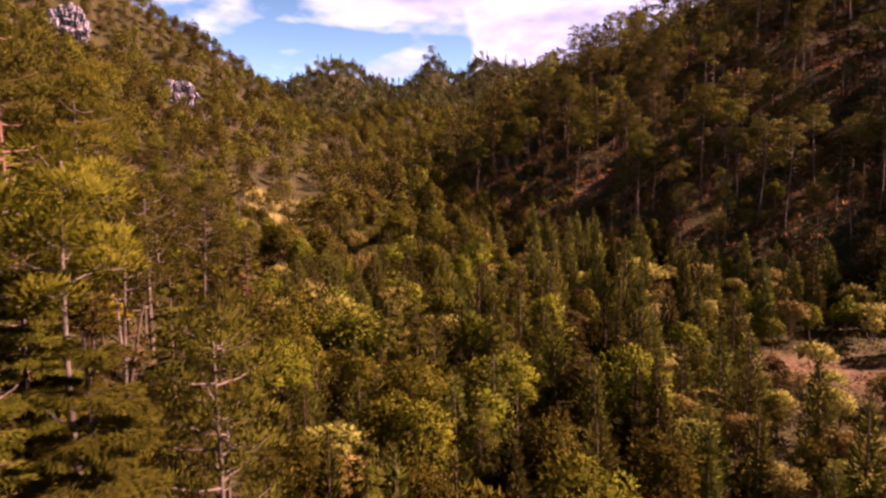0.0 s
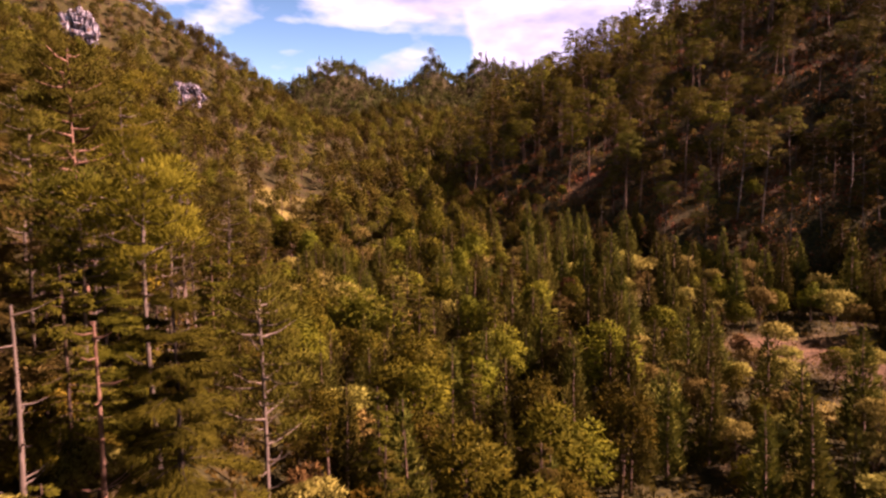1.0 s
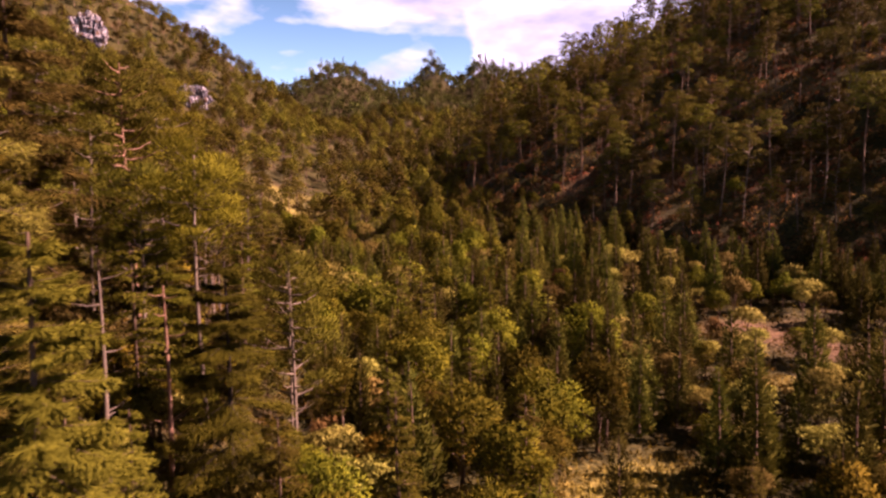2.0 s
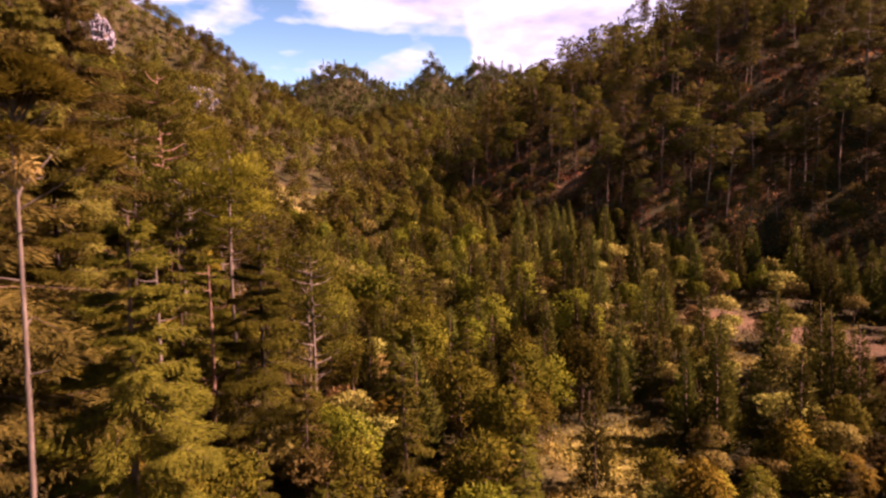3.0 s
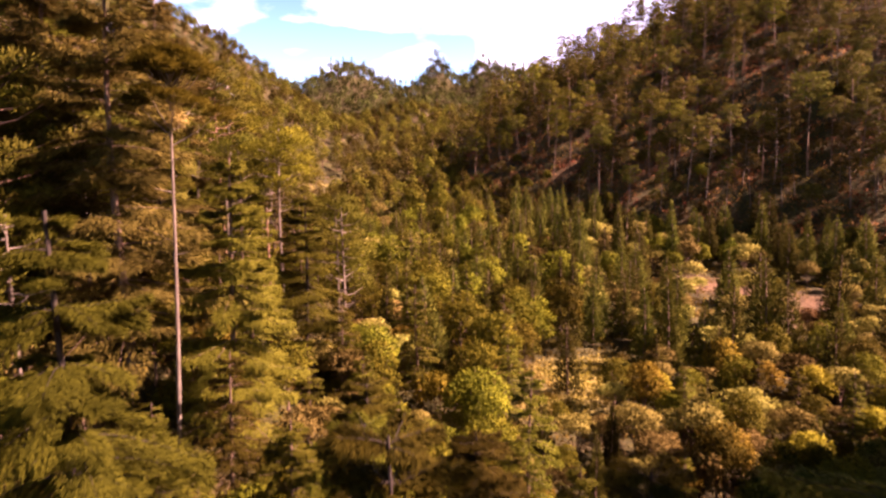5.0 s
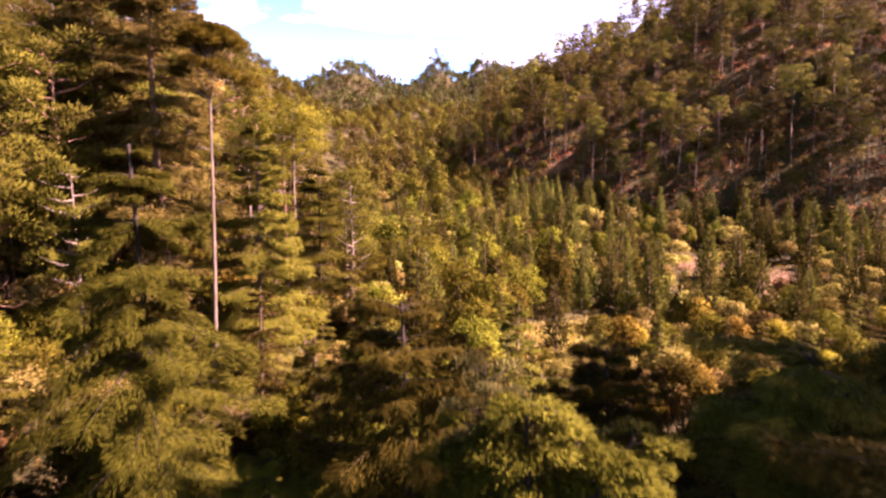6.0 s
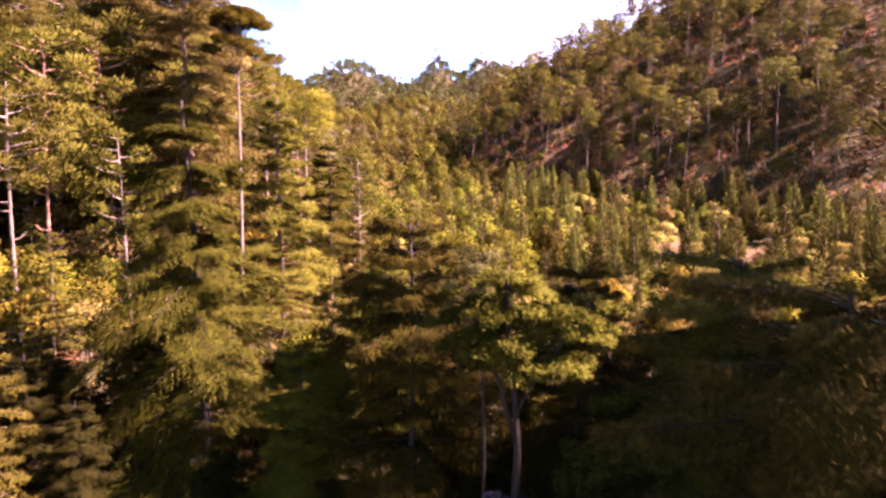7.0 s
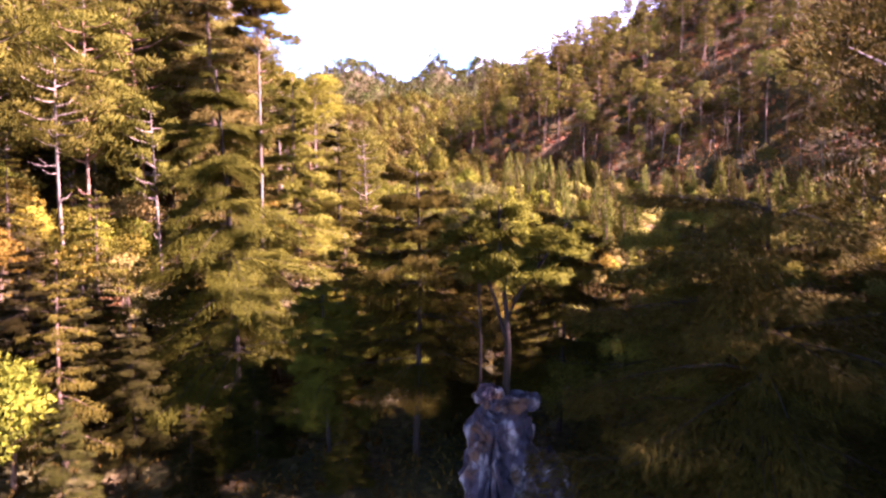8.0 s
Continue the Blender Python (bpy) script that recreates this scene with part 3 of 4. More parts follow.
def dome_pine(seed, H, radius):
    """A thin bare pine whose limbs rise to a flat, airy dome; one tuft of dead needles hangs on the stem."""
    r = np.random.default_rng(seed)
    wood, crown, dead = Geo(), Geo(), Geo()
    line = stem_line(H * 0.97, 0.006 * H, r)
    wood.add(*tube(line, np.linspace(0.0065 * H, 0.0022 * H, len(line)), 7))
    for k in range(5):
        o, az = on_line(line, np.array([0.5 + 0.08 * k]))[0], 1.9 * k
        d = np.array([math.cos(az), math.sin(az), 0.25]) * r.uniform(0.7, 1.3)
        wood.add(*tube(np.stack([o, o + d * 0.55, o + d]), [0.04, 0.03, 0.012], 3))
    for k in range(30):
        q, az = ((k + 0.5) / 30) ** 0.6, k * 2.39996 + r.normal(0, 0.3)
        if k >= 24:
            q = r.uniform(0.8, 1.15)
        out = np.array([math.cos(az), math.sin(az), 0])
        tip = np.array([line[-1][0], line[-1][1], 0]) + out * radius * q + np.array([0, 0, H - 0.35 - 1.35 * q ** 2 - (r.uniform(0.8, 2.2) if k >= 24 else 0)])
        o = on_line(line, np.array([0.985 - 0.13 * q - (0.06 if k >= 24 else 0)]))[0]
        wood.add(*tube(np.stack([o, (o + tip) / 2 + [0, 0, -0.12], tip]), [0.05, 0.032, 0.012], 3))
        m = 900
        d = unit(r.normal(0, 1, (m, 3)))
        c = tip + d * (r.uniform(0.1, 1, m) ** 0.5)[:, None] * np.array([0.72, 0.72, 0.26]) * r.uniform(0.8, 1.15)
        crown.add(*sprays(c, d + [0, 0, 0.5] + out * 0.4, r.normal(0, 1, (m, 3)), 0.22, 0.06, r, d * 0.5 + out * 0.3 + [0, 0, 0.7]))
    o = on_line(line, np.array([0.845]))[0]
    d = unit(r.normal(0, 1, (500, 3)))
    dead.add(*sprays(o + [0.3, -0.25, 0] + d * r.uniform(0.1, 0.55, 500)[:, None], d + [0, 0, -0.6], r.normal(0, 1, (500, 3)), 0.24, 0.06, r, d))
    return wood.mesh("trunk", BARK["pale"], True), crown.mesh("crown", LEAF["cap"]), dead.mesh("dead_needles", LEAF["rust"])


THIN = dome_pine(12, 20.7, 2.15)
plant("pine_tree", THIN, -14.3, 1.8, z=8.8, turn=0, lean=(0, 1.8), label="tall thin pine with pale bare trunk and small top crown", group="near trees")
FIR2 = fir(13, 15, 4.4, 85, 1250, 0.28, low=0.08, flat=0.7, tier=0.55, bark="dark", frond=0.55, broad=0.16, fan=0.24)
FIR3 = fir(14, 13.5, 4.4, 80, 1600, 0.25, low=0.3, flat=0.42, ragged=0.5, tier=0.6, bark="dark", frond=0.55, broad=0.16, fan=0.24)
FIR4 = fir(15, 18, 4.8, 95, 950, 0.29, low=0.1, flat=0.6, ragged=0.4, broad=0.17, fan=0.24)
SHADE_CYPRESS = fir(60, 11, 3.2, 60, 60, 0.5, sides=5, flat=0.6)
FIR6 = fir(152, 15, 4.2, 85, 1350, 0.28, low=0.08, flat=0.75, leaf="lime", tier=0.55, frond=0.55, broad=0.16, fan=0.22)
FIR5 = fir(151, 18, 5.0, 105, 1050, 0.29, low=0.12, flat=0.6, ragged=0.45, leaf="brown", broad=0.17, fan=0.24)
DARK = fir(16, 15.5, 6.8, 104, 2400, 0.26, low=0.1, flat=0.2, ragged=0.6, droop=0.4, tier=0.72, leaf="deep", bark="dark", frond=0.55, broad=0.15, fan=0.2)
PINE_A = pine(17, 21, 3.2, 34, 330, 0.32, low=0.5, stubs=3, bark="red", girth=0.0075)
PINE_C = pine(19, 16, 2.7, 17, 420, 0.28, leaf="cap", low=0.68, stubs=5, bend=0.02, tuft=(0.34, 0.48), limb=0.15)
PINE_D = pine(20, 18, 3.6, 34, 700, 0.19, low=0.7, bark="dark", leaf="deep")
PINE_B = pine(18, 18, 3.6, 38, 330, 0.32, low=0.45, bark="pale", stubs=6, girth=0.008)
# cypresses added to darken the lower left; their leaf tone carries the shade
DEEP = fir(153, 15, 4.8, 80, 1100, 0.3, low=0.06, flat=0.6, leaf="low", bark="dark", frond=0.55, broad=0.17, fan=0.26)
near_labels = "layered cypress with olive-green boughs on the valley side"
for m, x, y, z, s, lab in (
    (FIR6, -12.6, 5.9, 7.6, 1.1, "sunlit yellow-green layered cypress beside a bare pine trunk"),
    (FIR5, -18.4, 5.6, 10.5, 1.36, "tall layered cypress with dark trunk and brownish boughs"),
    (FIR2, -11.6, 20.3, 6.0, 1.05, "dense olive cypress beside a dead reddish trunk"),
    (FIR3, -1.9, -15.3, 0.2, 1.14, "dark layered cypress with several bare lower stems"),
    (FIR3, -3.6, -6.0, 0.4, 0.9, near_labels),
    (FIR4, -7.5, -3.0, 0.6, 0.62, near_labels),
    (FIR2, -20.5, 14.0, 11.5, 1.05, near_labels),
    (FIR5, -24.0, 9.0, 12.0, 1.4, "tall layered cypress with dark trunk and brownish boughs"),
    (FIR5, -23.6, 23.6, 15.7, 1.25, "tall layered cypress with dark trunk and brownish boughs"),
    (FIR5, -24.0, 17.2, 15.4, 1.15, "tall layered cypress with dark trunk and brownish boughs"),
    (FIR2, -17.5, 27.0, 9.0, 0.95, near_labels),
    (FIR4, -29.0, 16.0, 16.0, 1.25, near_labels),
    (FIR3, -4.5, 1.5, 1.2, 0.8, near_labels),
    (FIR3, -6.5, -14.5, 0.0, 0.72, near_labels),
    (DEEP, -18.8, -14.6, None, 0.5, "low added cypress with boughs coloured dark as shade"),
    (DEEP, -15.6, -16.4, None, 0.48, "low added cypress with boughs coloured dark as shade"),
    (DEEP, -22.5, -13.5, None, 0.5, "low added cypress with boughs coloured dark as shade"),
    (DEEP, -21.0, -18.2, None, 0.36, "low added cypress with boughs coloured dark as shade"),
    (DEEP, -25.0, -16.5, None, 0.42, "low added cypress with boughs coloured dark as shade"),
    (DEEP, -17.0, -20.5, None, 0.34, "low added cypress with boughs coloured dark as shade"),
    (DEEP, -12.0, -19.0, None, 0.3, "low added cypress with boughs coloured dark as shade"),
    (FIR3, 6.0, -12.0, 0.3, 0.95, near_labels),
    (FIR3, 1.5, -3.0, 0.8, 0.75, near_labels),
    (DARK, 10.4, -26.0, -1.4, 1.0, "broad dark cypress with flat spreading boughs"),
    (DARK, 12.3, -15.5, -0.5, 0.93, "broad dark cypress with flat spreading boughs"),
):
    plant("cypress_tree", m, x, y, s, z=z, label=lab, group="near trees")
# those left of x = -9 use the mesh with shade in its leaf tone
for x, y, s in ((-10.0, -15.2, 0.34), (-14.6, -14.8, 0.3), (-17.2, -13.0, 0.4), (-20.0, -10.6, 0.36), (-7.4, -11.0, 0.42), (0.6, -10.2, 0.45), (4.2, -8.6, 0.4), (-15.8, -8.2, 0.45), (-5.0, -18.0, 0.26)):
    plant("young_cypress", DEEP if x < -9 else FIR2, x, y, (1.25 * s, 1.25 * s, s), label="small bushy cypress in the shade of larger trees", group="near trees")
# cypresses added outside the view on the right, sized for their cast shade
for x, y, s in ((20.5, -24, 0.75), (25.5, -17.5, 0.9), (30.5, -11, 1.1), (36.5, -4, 0.9), (14.5, -36, 1.2), (14.5, -44, 1.3), (27.5, -20, 0.95), (30, -26, 0.8), (25, -31, 1.0), (24, -37, 1.5), (37, -18, 1.15), (36, -24, 0.8), (42, -20, 0.8), (60, -35, 0.3), (60, -31, 0.4), (61, -27, 0.6), (59, -23, 1.0), (61, -19.5, 1.1), (59, -16, 0.75)):
    plant("cypress_tree", SHADE_CYPRESS, x, y, (1.6, 1.6, 1.64 * s), label="unseen tall cypress added to cast shade", group="near trees")
for m, x, y, z, s, lab in (
    (PINE_A, -25.6, -1.2, 7.0, 0.98, "tall pine with pale bare trunk and reddish dead branches"),
    (PINE_A, -28.5, 2.0, 8.5, 0.95, "tall pine with pale bare trunk and reddish dead branches"),
    (PINE_B, -31.5, -3.0, 9.0, 1.1, "tall pine with pale bare trunk on the slope"),
    (PINE_A, -23.8, 3.5, 8.5, 1.0, "tall pine with pale bare trunk on the slope"),
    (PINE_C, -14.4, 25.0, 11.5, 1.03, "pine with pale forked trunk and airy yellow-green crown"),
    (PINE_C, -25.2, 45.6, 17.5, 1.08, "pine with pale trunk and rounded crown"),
    (PINE_A, -22.6, 34.5, 15.5, 0.95, "tall pine with paired pale trunks"),
    (PINE_D, 15.2, -29.3, -2.0, 1.3, "very tall dark pine with overhanging boughs"),
):
    plant("pine_tree", m, x, y, s, z=z, label=lab, group="near trees")
plant("dead_tree", snag(21, 10.5), -13.9, 18.6, z=10.2, turn=70, label="dead reddish trunk with broken bare side branches", category="dead tree")
plant("dead_tree", snag(22, 11, "pale"), -16.8, 18.0, z=10.5, label="thin dead grey trunk with short stubs", category="dead tree")
plant("dead_tree", snag(23, 13, "pale"), -22.0, 48.2, z=14.0, label="thin dead grey trunk with short stubs", category="dead tree")
plant("leaning_trunk", snag(24, 9, "brown"), -19.5, 39.0, z=13.5, lean=(0, 14), turn=0, label="leaning dead trunk among conifers", category="dead tree")


# ---- rock ----
def rock(name, centre, size, seed, rough, turn=0, label=""):
    """Weathered limestone: a block cut by steps and cracks."""
    bm = bmesh.new()
    bmesh.ops.create_icosphere(bm, subdivisions=5, radius=1)
    off = Vector((seed * 7.1, seed * 3.3, seed * 1.7))
    for v in bm.verts:
        p = v.co.copy()
        box = Vector([math.copysign(abs(c) ** 0.55, c) for c in p])
        q = Vector((box.x * size[0], box.y * size[1], box.z * size[2]))
        n = noise.fractal(q * (1.1 / rough) + off, 1.0, 2.1, 6)
        step = noise.noise(Vector((q.x * 0.5, q.y * 0.5, q.z * 1.6)) / rough + off)
        crack = abs(noise.noise(Vector((q.x * 1.6, q.y * 1.6, q.z * 0.35)) / rough - off))
        v.co = q + p * rough * (0.42 * n + 0.35 * round(step * 3) / 3 - 0.45 * max(0, 0.16 - crack) / 0.16)
    me = bpy.data.meshes.new(name)
    bm.to_mesh(me)
    bm.free()
    me.materials.append(CLIFF if name == "cliff" else SHADED_ROCK)
    ob = new(name, me)
    ob.matrix_world = Matrix.Translation(centre) @ pose(0, 0, 0, 0, 0, turn)
    return tagged(ob, label, "rock" if label else "")


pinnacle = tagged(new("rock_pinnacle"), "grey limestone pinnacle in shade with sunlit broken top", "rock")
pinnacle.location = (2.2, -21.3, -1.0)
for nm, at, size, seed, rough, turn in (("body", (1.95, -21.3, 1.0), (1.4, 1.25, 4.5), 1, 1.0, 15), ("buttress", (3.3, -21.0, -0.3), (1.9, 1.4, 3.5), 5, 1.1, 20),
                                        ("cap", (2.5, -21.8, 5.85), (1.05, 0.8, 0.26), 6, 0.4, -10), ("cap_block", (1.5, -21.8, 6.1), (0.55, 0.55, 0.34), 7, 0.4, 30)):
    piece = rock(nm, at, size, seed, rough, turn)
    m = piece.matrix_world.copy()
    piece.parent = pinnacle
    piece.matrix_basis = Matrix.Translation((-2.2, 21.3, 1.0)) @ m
rock("cliff", (-89, 224, ground_at(-89, 224) + 1.5), (5.2, 4.0, 5.5), 2, 3.4, 30, "pale limestone cliff face on the wooded hillside")
rock("cliff", (-140, 252, ground_at(-140, 252) + 2.5), (6.5, 4.5, 7.5), 3, 4.0, 25, "pale limestone cliff face on the wooded hillside")



def umbrella_tree():
    """A small forked conifer with a flat top of layered boughs."""
    r = np.random.default_rng(31)
    wood, crown = Geo(), Geo()
    stems = ([(0, 0, 0), (0.1, 0, 1.6), (0.05, 0.1, 2.9), (-0.15, 0.2, 4.4), (-0.2, 0.2, 6.3)], [(0.05, 0, 2.5), (0.4, -0.1, 3.3), (1.2, -0.1, 4.2), (2.3, 0, 5.6)],
             [(0, 0, 2.0), (-0.35, 0.3, 3.2), (-0.95, 0.5, 4.6), (-1.5, 0.5, 5.7)])
    for k, line in enumerate(stems):
        line = np.array(line, float)
        wood.add(*tube(line, np.linspace((0.15, 0.09, 0.07)[k], 0.03, len(line)), 7))
        for i in range((26, 26, 14)[k]):
            t = r.uniform((0.6, 0.5, 0.58)[k], 1.0)
            o, az = on_line(line, np.array([t]))[0], i * 2.4
            L = r.uniform(1.0, 2.5) * (1.15 - 0.5 * t)
            out = np.array([math.cos(az), math.sin(az), 0])
            q = np.linspace(0, 1, 5)
            curve = o + out * (L * q)[:, None] + np.array([0, 0, 1]) * (0.35 * L * q - 0.42 * L * q ** 2)[:, None]
            wood.add(*tube(curve, np.linspace(0.03, 0.008, 5), 3))
            m = 700
            u, off = r.uniform(0.25, 1, m), r.uniform(-1, 1, m)
            side = np.array([-out[1], out[0], 0])
            c = on_line(curve, u) + side * (off * 0.36 * L * np.sin(u * 2.7 + 0.2))[:, None] + r.normal(0, 0.07, (m, 3))
            crown.add(*sprays(c, out + side * off[:, None] + r.normal(0, 0.35, (m, 3)), [0, 0, 1] + r.normal(0, 0.45, (m, 3)), 0.16, 0.05, r, out * 0.5 + [0, 0, 0.8]))
    return wood.mesh("trunk", BARK["dark"], True), crown.mesh("crown", LEAF["fir"])


UMB = umbrella_tree()
plant("forked_tree", UMB, 2.2, -21.4, (1.1, 1.1, 1.3), z=5.9, turn=0, label="small forked tree with dark twin trunk growing on a rock")
plant("sapling", pine(32, 9.6, 1.25, 20, 420, 0.14, low=0.55, bark="dark", leaf="blue", stubs=3, girth=0.007), 1.2, -19.9, z=5.4, label="thin young bluish pine beside a forked tree")

# ---- library for the woods ----
LIB = {
    ("pine", 1): [pine(40 + k, 15, 2.6, 22 + 2 * k, 250, 0.27, low=(0.5, 0.42, 0.6, 0.35)[k], sides=5, stubs=5) for k in range(4)],
    ("pine", 2): [pine(50 + k, 15, 2.1, 13, 210, 0.27, leaf="slope", tuft=(0.4, 0.58), limb=0.1, low=(0.66, 0.56, 0.72, 0.46)[k], sides=4, stubs=3, bark=("pale", "pale", "brown", "pale")[k], bend=0.02, wide=0.5) for k in range(4)],
    ("fir", 1): [fir(60 + k, 11, 3.0, 46, 48, 0.48, sides=5, flat=(0.7, 0.9, 0.6)[k]) for k in range(3)],
    ("column", 1): [column(70 + k, 7.5, (1.25, 1.5, 1.05)[k], 1700, 0.37, tip=(0.8, 0.65, 0.9)[k]) for k in range(3)],
    ("cone", 1): [column(270 + k, 8.5, (1.9, 2.2, 1.7, 2.0)[k], 2300, 0.38, tip=(0.7, 0.62, 0.75, 0.55)[k]) for k in range(4)],
    ("oak", 1): [round_tree(80 + k, 6.5, (2.4, 2.0, 2.8, 2.2)[k], (15, 12, 18, 14)[k], 130, 0.33, low=(0.2, 0.25, 0.15, 0.3)[k]) for k in range(4)],
    ("oak", 3): [round_tree(176 + k, 6.5, (2.4, 2.1, 2.7)[k], (16, 14, 18)[k], 165, 0.28, low=0.1) for k in range(3)],
    ("bush", 3): [round_tree(173 + k, 3.6, (1.6, 1.9)[k], (11, 13)[k], 170, 0.2, leaf="bush", low=0.5, squash=0.36, stems=3) for k in range(2)],
    ("oak", 0): [round_tree(180 + k, 6.5, (2.4, 2.1, 2.7)[k], (20, 18, 22)[k], 220, 0.25, low=0.02) for k in range(3)],
    ("bush", 0): [round_tree(184 + k, 3.6, (1.6, 1.9)[k], (11, 13)[k], 240, 0.18, leaf="bush", low=0.5, squash=0.36, stems=3) for k in range(2)],
    ("gold", 0): [round_tree(187 + k, 4.2, 1.6, 9, 260, 0.2, leaf="gold", low=0.2, stems=2) for k in range(2)],
    ("fir", 0): [fir(190 + k, 11, (2.8, 2.4)[k], 60, 320, 0.2, sides=5, fan=0.24, frond=0.6) for k in range(2)],
    ("fir", 3): [fir(193 + k, 11, (3.0, 2.6, 2.8)[k], 54, 170, 0.27, sides=5, flat=(0.7, 0.9, 0.6)[k], fan=0.26) for k in range(3)],
    ("oak", 2): [round_tree(85 + k, 6.5, (2.4, 2.1, 2.7)[k], 13, 125, 0.36, low=0.12) for k in range(3)],
    ("bush", 1): [round_tree(90 + k, 3.6, (1.6, 1.9, 1.4, 1.7)[k], (11, 13, 10, 12)[k], 120, 0.26, leaf="bush", low=0.5, squash=0.36, stems=3) for k in range(4)],
    ("gold", 1): [round_tree(95 + k, 4.2, 1.6, 9, 150, 0.28, leaf="gold", low=0.2, stems=2) for k in range(2)],
    ("rust", 1): [round_tree(98 + k, 3.6, 1.5, 8, 150, 0.28, leaf="rust", low=0.15, stems=2) for k in range(2)],
}
NAMES = {"pine": ("pine_tree", "pine with bare pale trunk and rounded olive crown", "slope pines"),
         "fir": ("cypress_tree", "layered olive-green cypress tree", "valley cypresses"),
         "column": ("young_cypress", "narrow dark green young cypress on the valley floor", "young cypresses"),
         "cone": ("broad_cypress", "bushy dark green cypress in the valley", "bushy cypresses"),
         "oak": ("broadleaf_tree", "dense round broad-leaved tree with olive foliage", "broad-leaved trees"),
         "bush": ("bush", "pale flat-topped bush with thin stems", "pale bushes"),
         "gold": ("bush", "yellowing leafy bush in the sun", "yellow bushes"),
         "rust": ("bush", "rusty brown dying bush", "rusty bushes")}


for kind, x, y, size, lab in (("rust", -9.7, 0.8, 1.05, "orange-brown autumn bush among cypresses"), ("rust", -22.6, 69.0, 1.5, "reddish-brown dying tree in the valley"),
                            ("rust", -5.1, 67.5, 1.2, "rusty brown tree top among green trees"), ("gold", -24.0, -6.0, 1.25, "yellow and orange autumn bush on the slope"),
                            ("rust", -21.5, -7.5, 0.9, "orange-brown autumn bush on the slope"), ("gold", -27.5, -8.5, 1.1, "yellow and orange autumn bush on the slope"),
                            ("oak", -25.5, -3.5, 0.9, "leafy green bush on the sunny slope"), ("rust", 6.5, 72.0, 1.1, "rusty brown tree top among green trees")):
    fine_lod = 0 if y < 4 and (kind, 0) in LIB else 1
    plant("autumn_bush" if kind != "oak" else "green_bush", LIB[(kind, fine_lod)][0], x, y, size, label=lab, category="bush")


CREST = [("fir", 42.5, 211, 1.5), ("fir", 47.5, 206, 1.25), ("fir", 53, 213, 1.1), ("fir", 60, 212, 0.95), ("fir", 37, 214, 0.9), ("pine", -6.5, 420, 1.0), ("pine", -10, 424, 0.8),
         ("pine", -2, 426, 0.7), ("pine", -92, 424, 0.75), ("pine", -86, 428, 0.85), ("pine", -79, 422, 0.7), ("pine", 26, 428, 0.7), ("pine", 34, 424, 0.6), ("pine", 48, 430, 0.75),
         ("pine", -99, 292, 0.5), ("pine", -88, 296, 0.55), ("pine", -80, 290, 0.5)]
for kind, x, y, size in CREST:
    plant("pine_tree" if kind == "pine" else "cypress_tree", LIB[(kind, 2 if kind == "pine" else 1)][int(x) % 3], x, y, size, label="tall tree standing against the sky on the ridge", group="ridge trees")


def scatter(x0, x1, y0, y1, gap, seed):
    """Jittered places over a rectangle."""
    r = np.random.default_rng(seed)
    xs, ys = np.arange(x0, x1, gap), np.arange(y0, y1, gap)
    X, Y = np.meshgrid(xs, ys)
    X = X + (np.arange(len(ys)) % 2)[:, None] * gap / 2
    return np.stack([X + r.uniform(-0.42, 0.42, X.shape) * gap, Y + r.uniform(-0.42, 0.42, X.shape) * gap], -1).reshape(-1, 2), r


KEEP_CLEAR = [(-12.6, -10.6, 4.5), (-13.7, 1.8, 2), (-12.9, 5.6, 3), (-18.2, 6, 3), (-11.6, 20.3, 3), (-1.9, -15.3, 3.5), (-3.6, -6, 2.5), (12.3, -15.5, 5), (2.2, -21.3, 4.5), (10.4, -26, 6), (-14, 18.6, 2)]


def free(x, y, r=0.0):
    return all(math.hypot(x - a, y - b) > c + r for a, b, c in KEEP_CLEAR)


JOINED = {"oak": [], "bush": [], "pine": []}


def put(kind, lod, x, y, size, r):
    if (kind == "oak" and y > 58) or (kind == "bush" and y > 52) or (kind == "pine" and y > 112):
        JOINED[kind].append((x, y, size * r.uniform(0.8, 1.2)))
        return
    nm, lab, grp = NAMES[kind]
    fine = 0 if y < 4 else 3 if y < 56 else lod
    lib = LIB[(kind, fine if (kind, fine) in LIB else lod)]
    s = size * r.uniform(0.8, 1.2)
    plant(nm, lib[int(r.integers(len(lib)))], x, y, (s * r.uniform(0.9, 1.15), s * r.uniform(0.9, 1.15), s), turn=float(r.uniform(0, 360)),
          label=lab, category="bush" if nm == "bush" else "tree", group=grp)


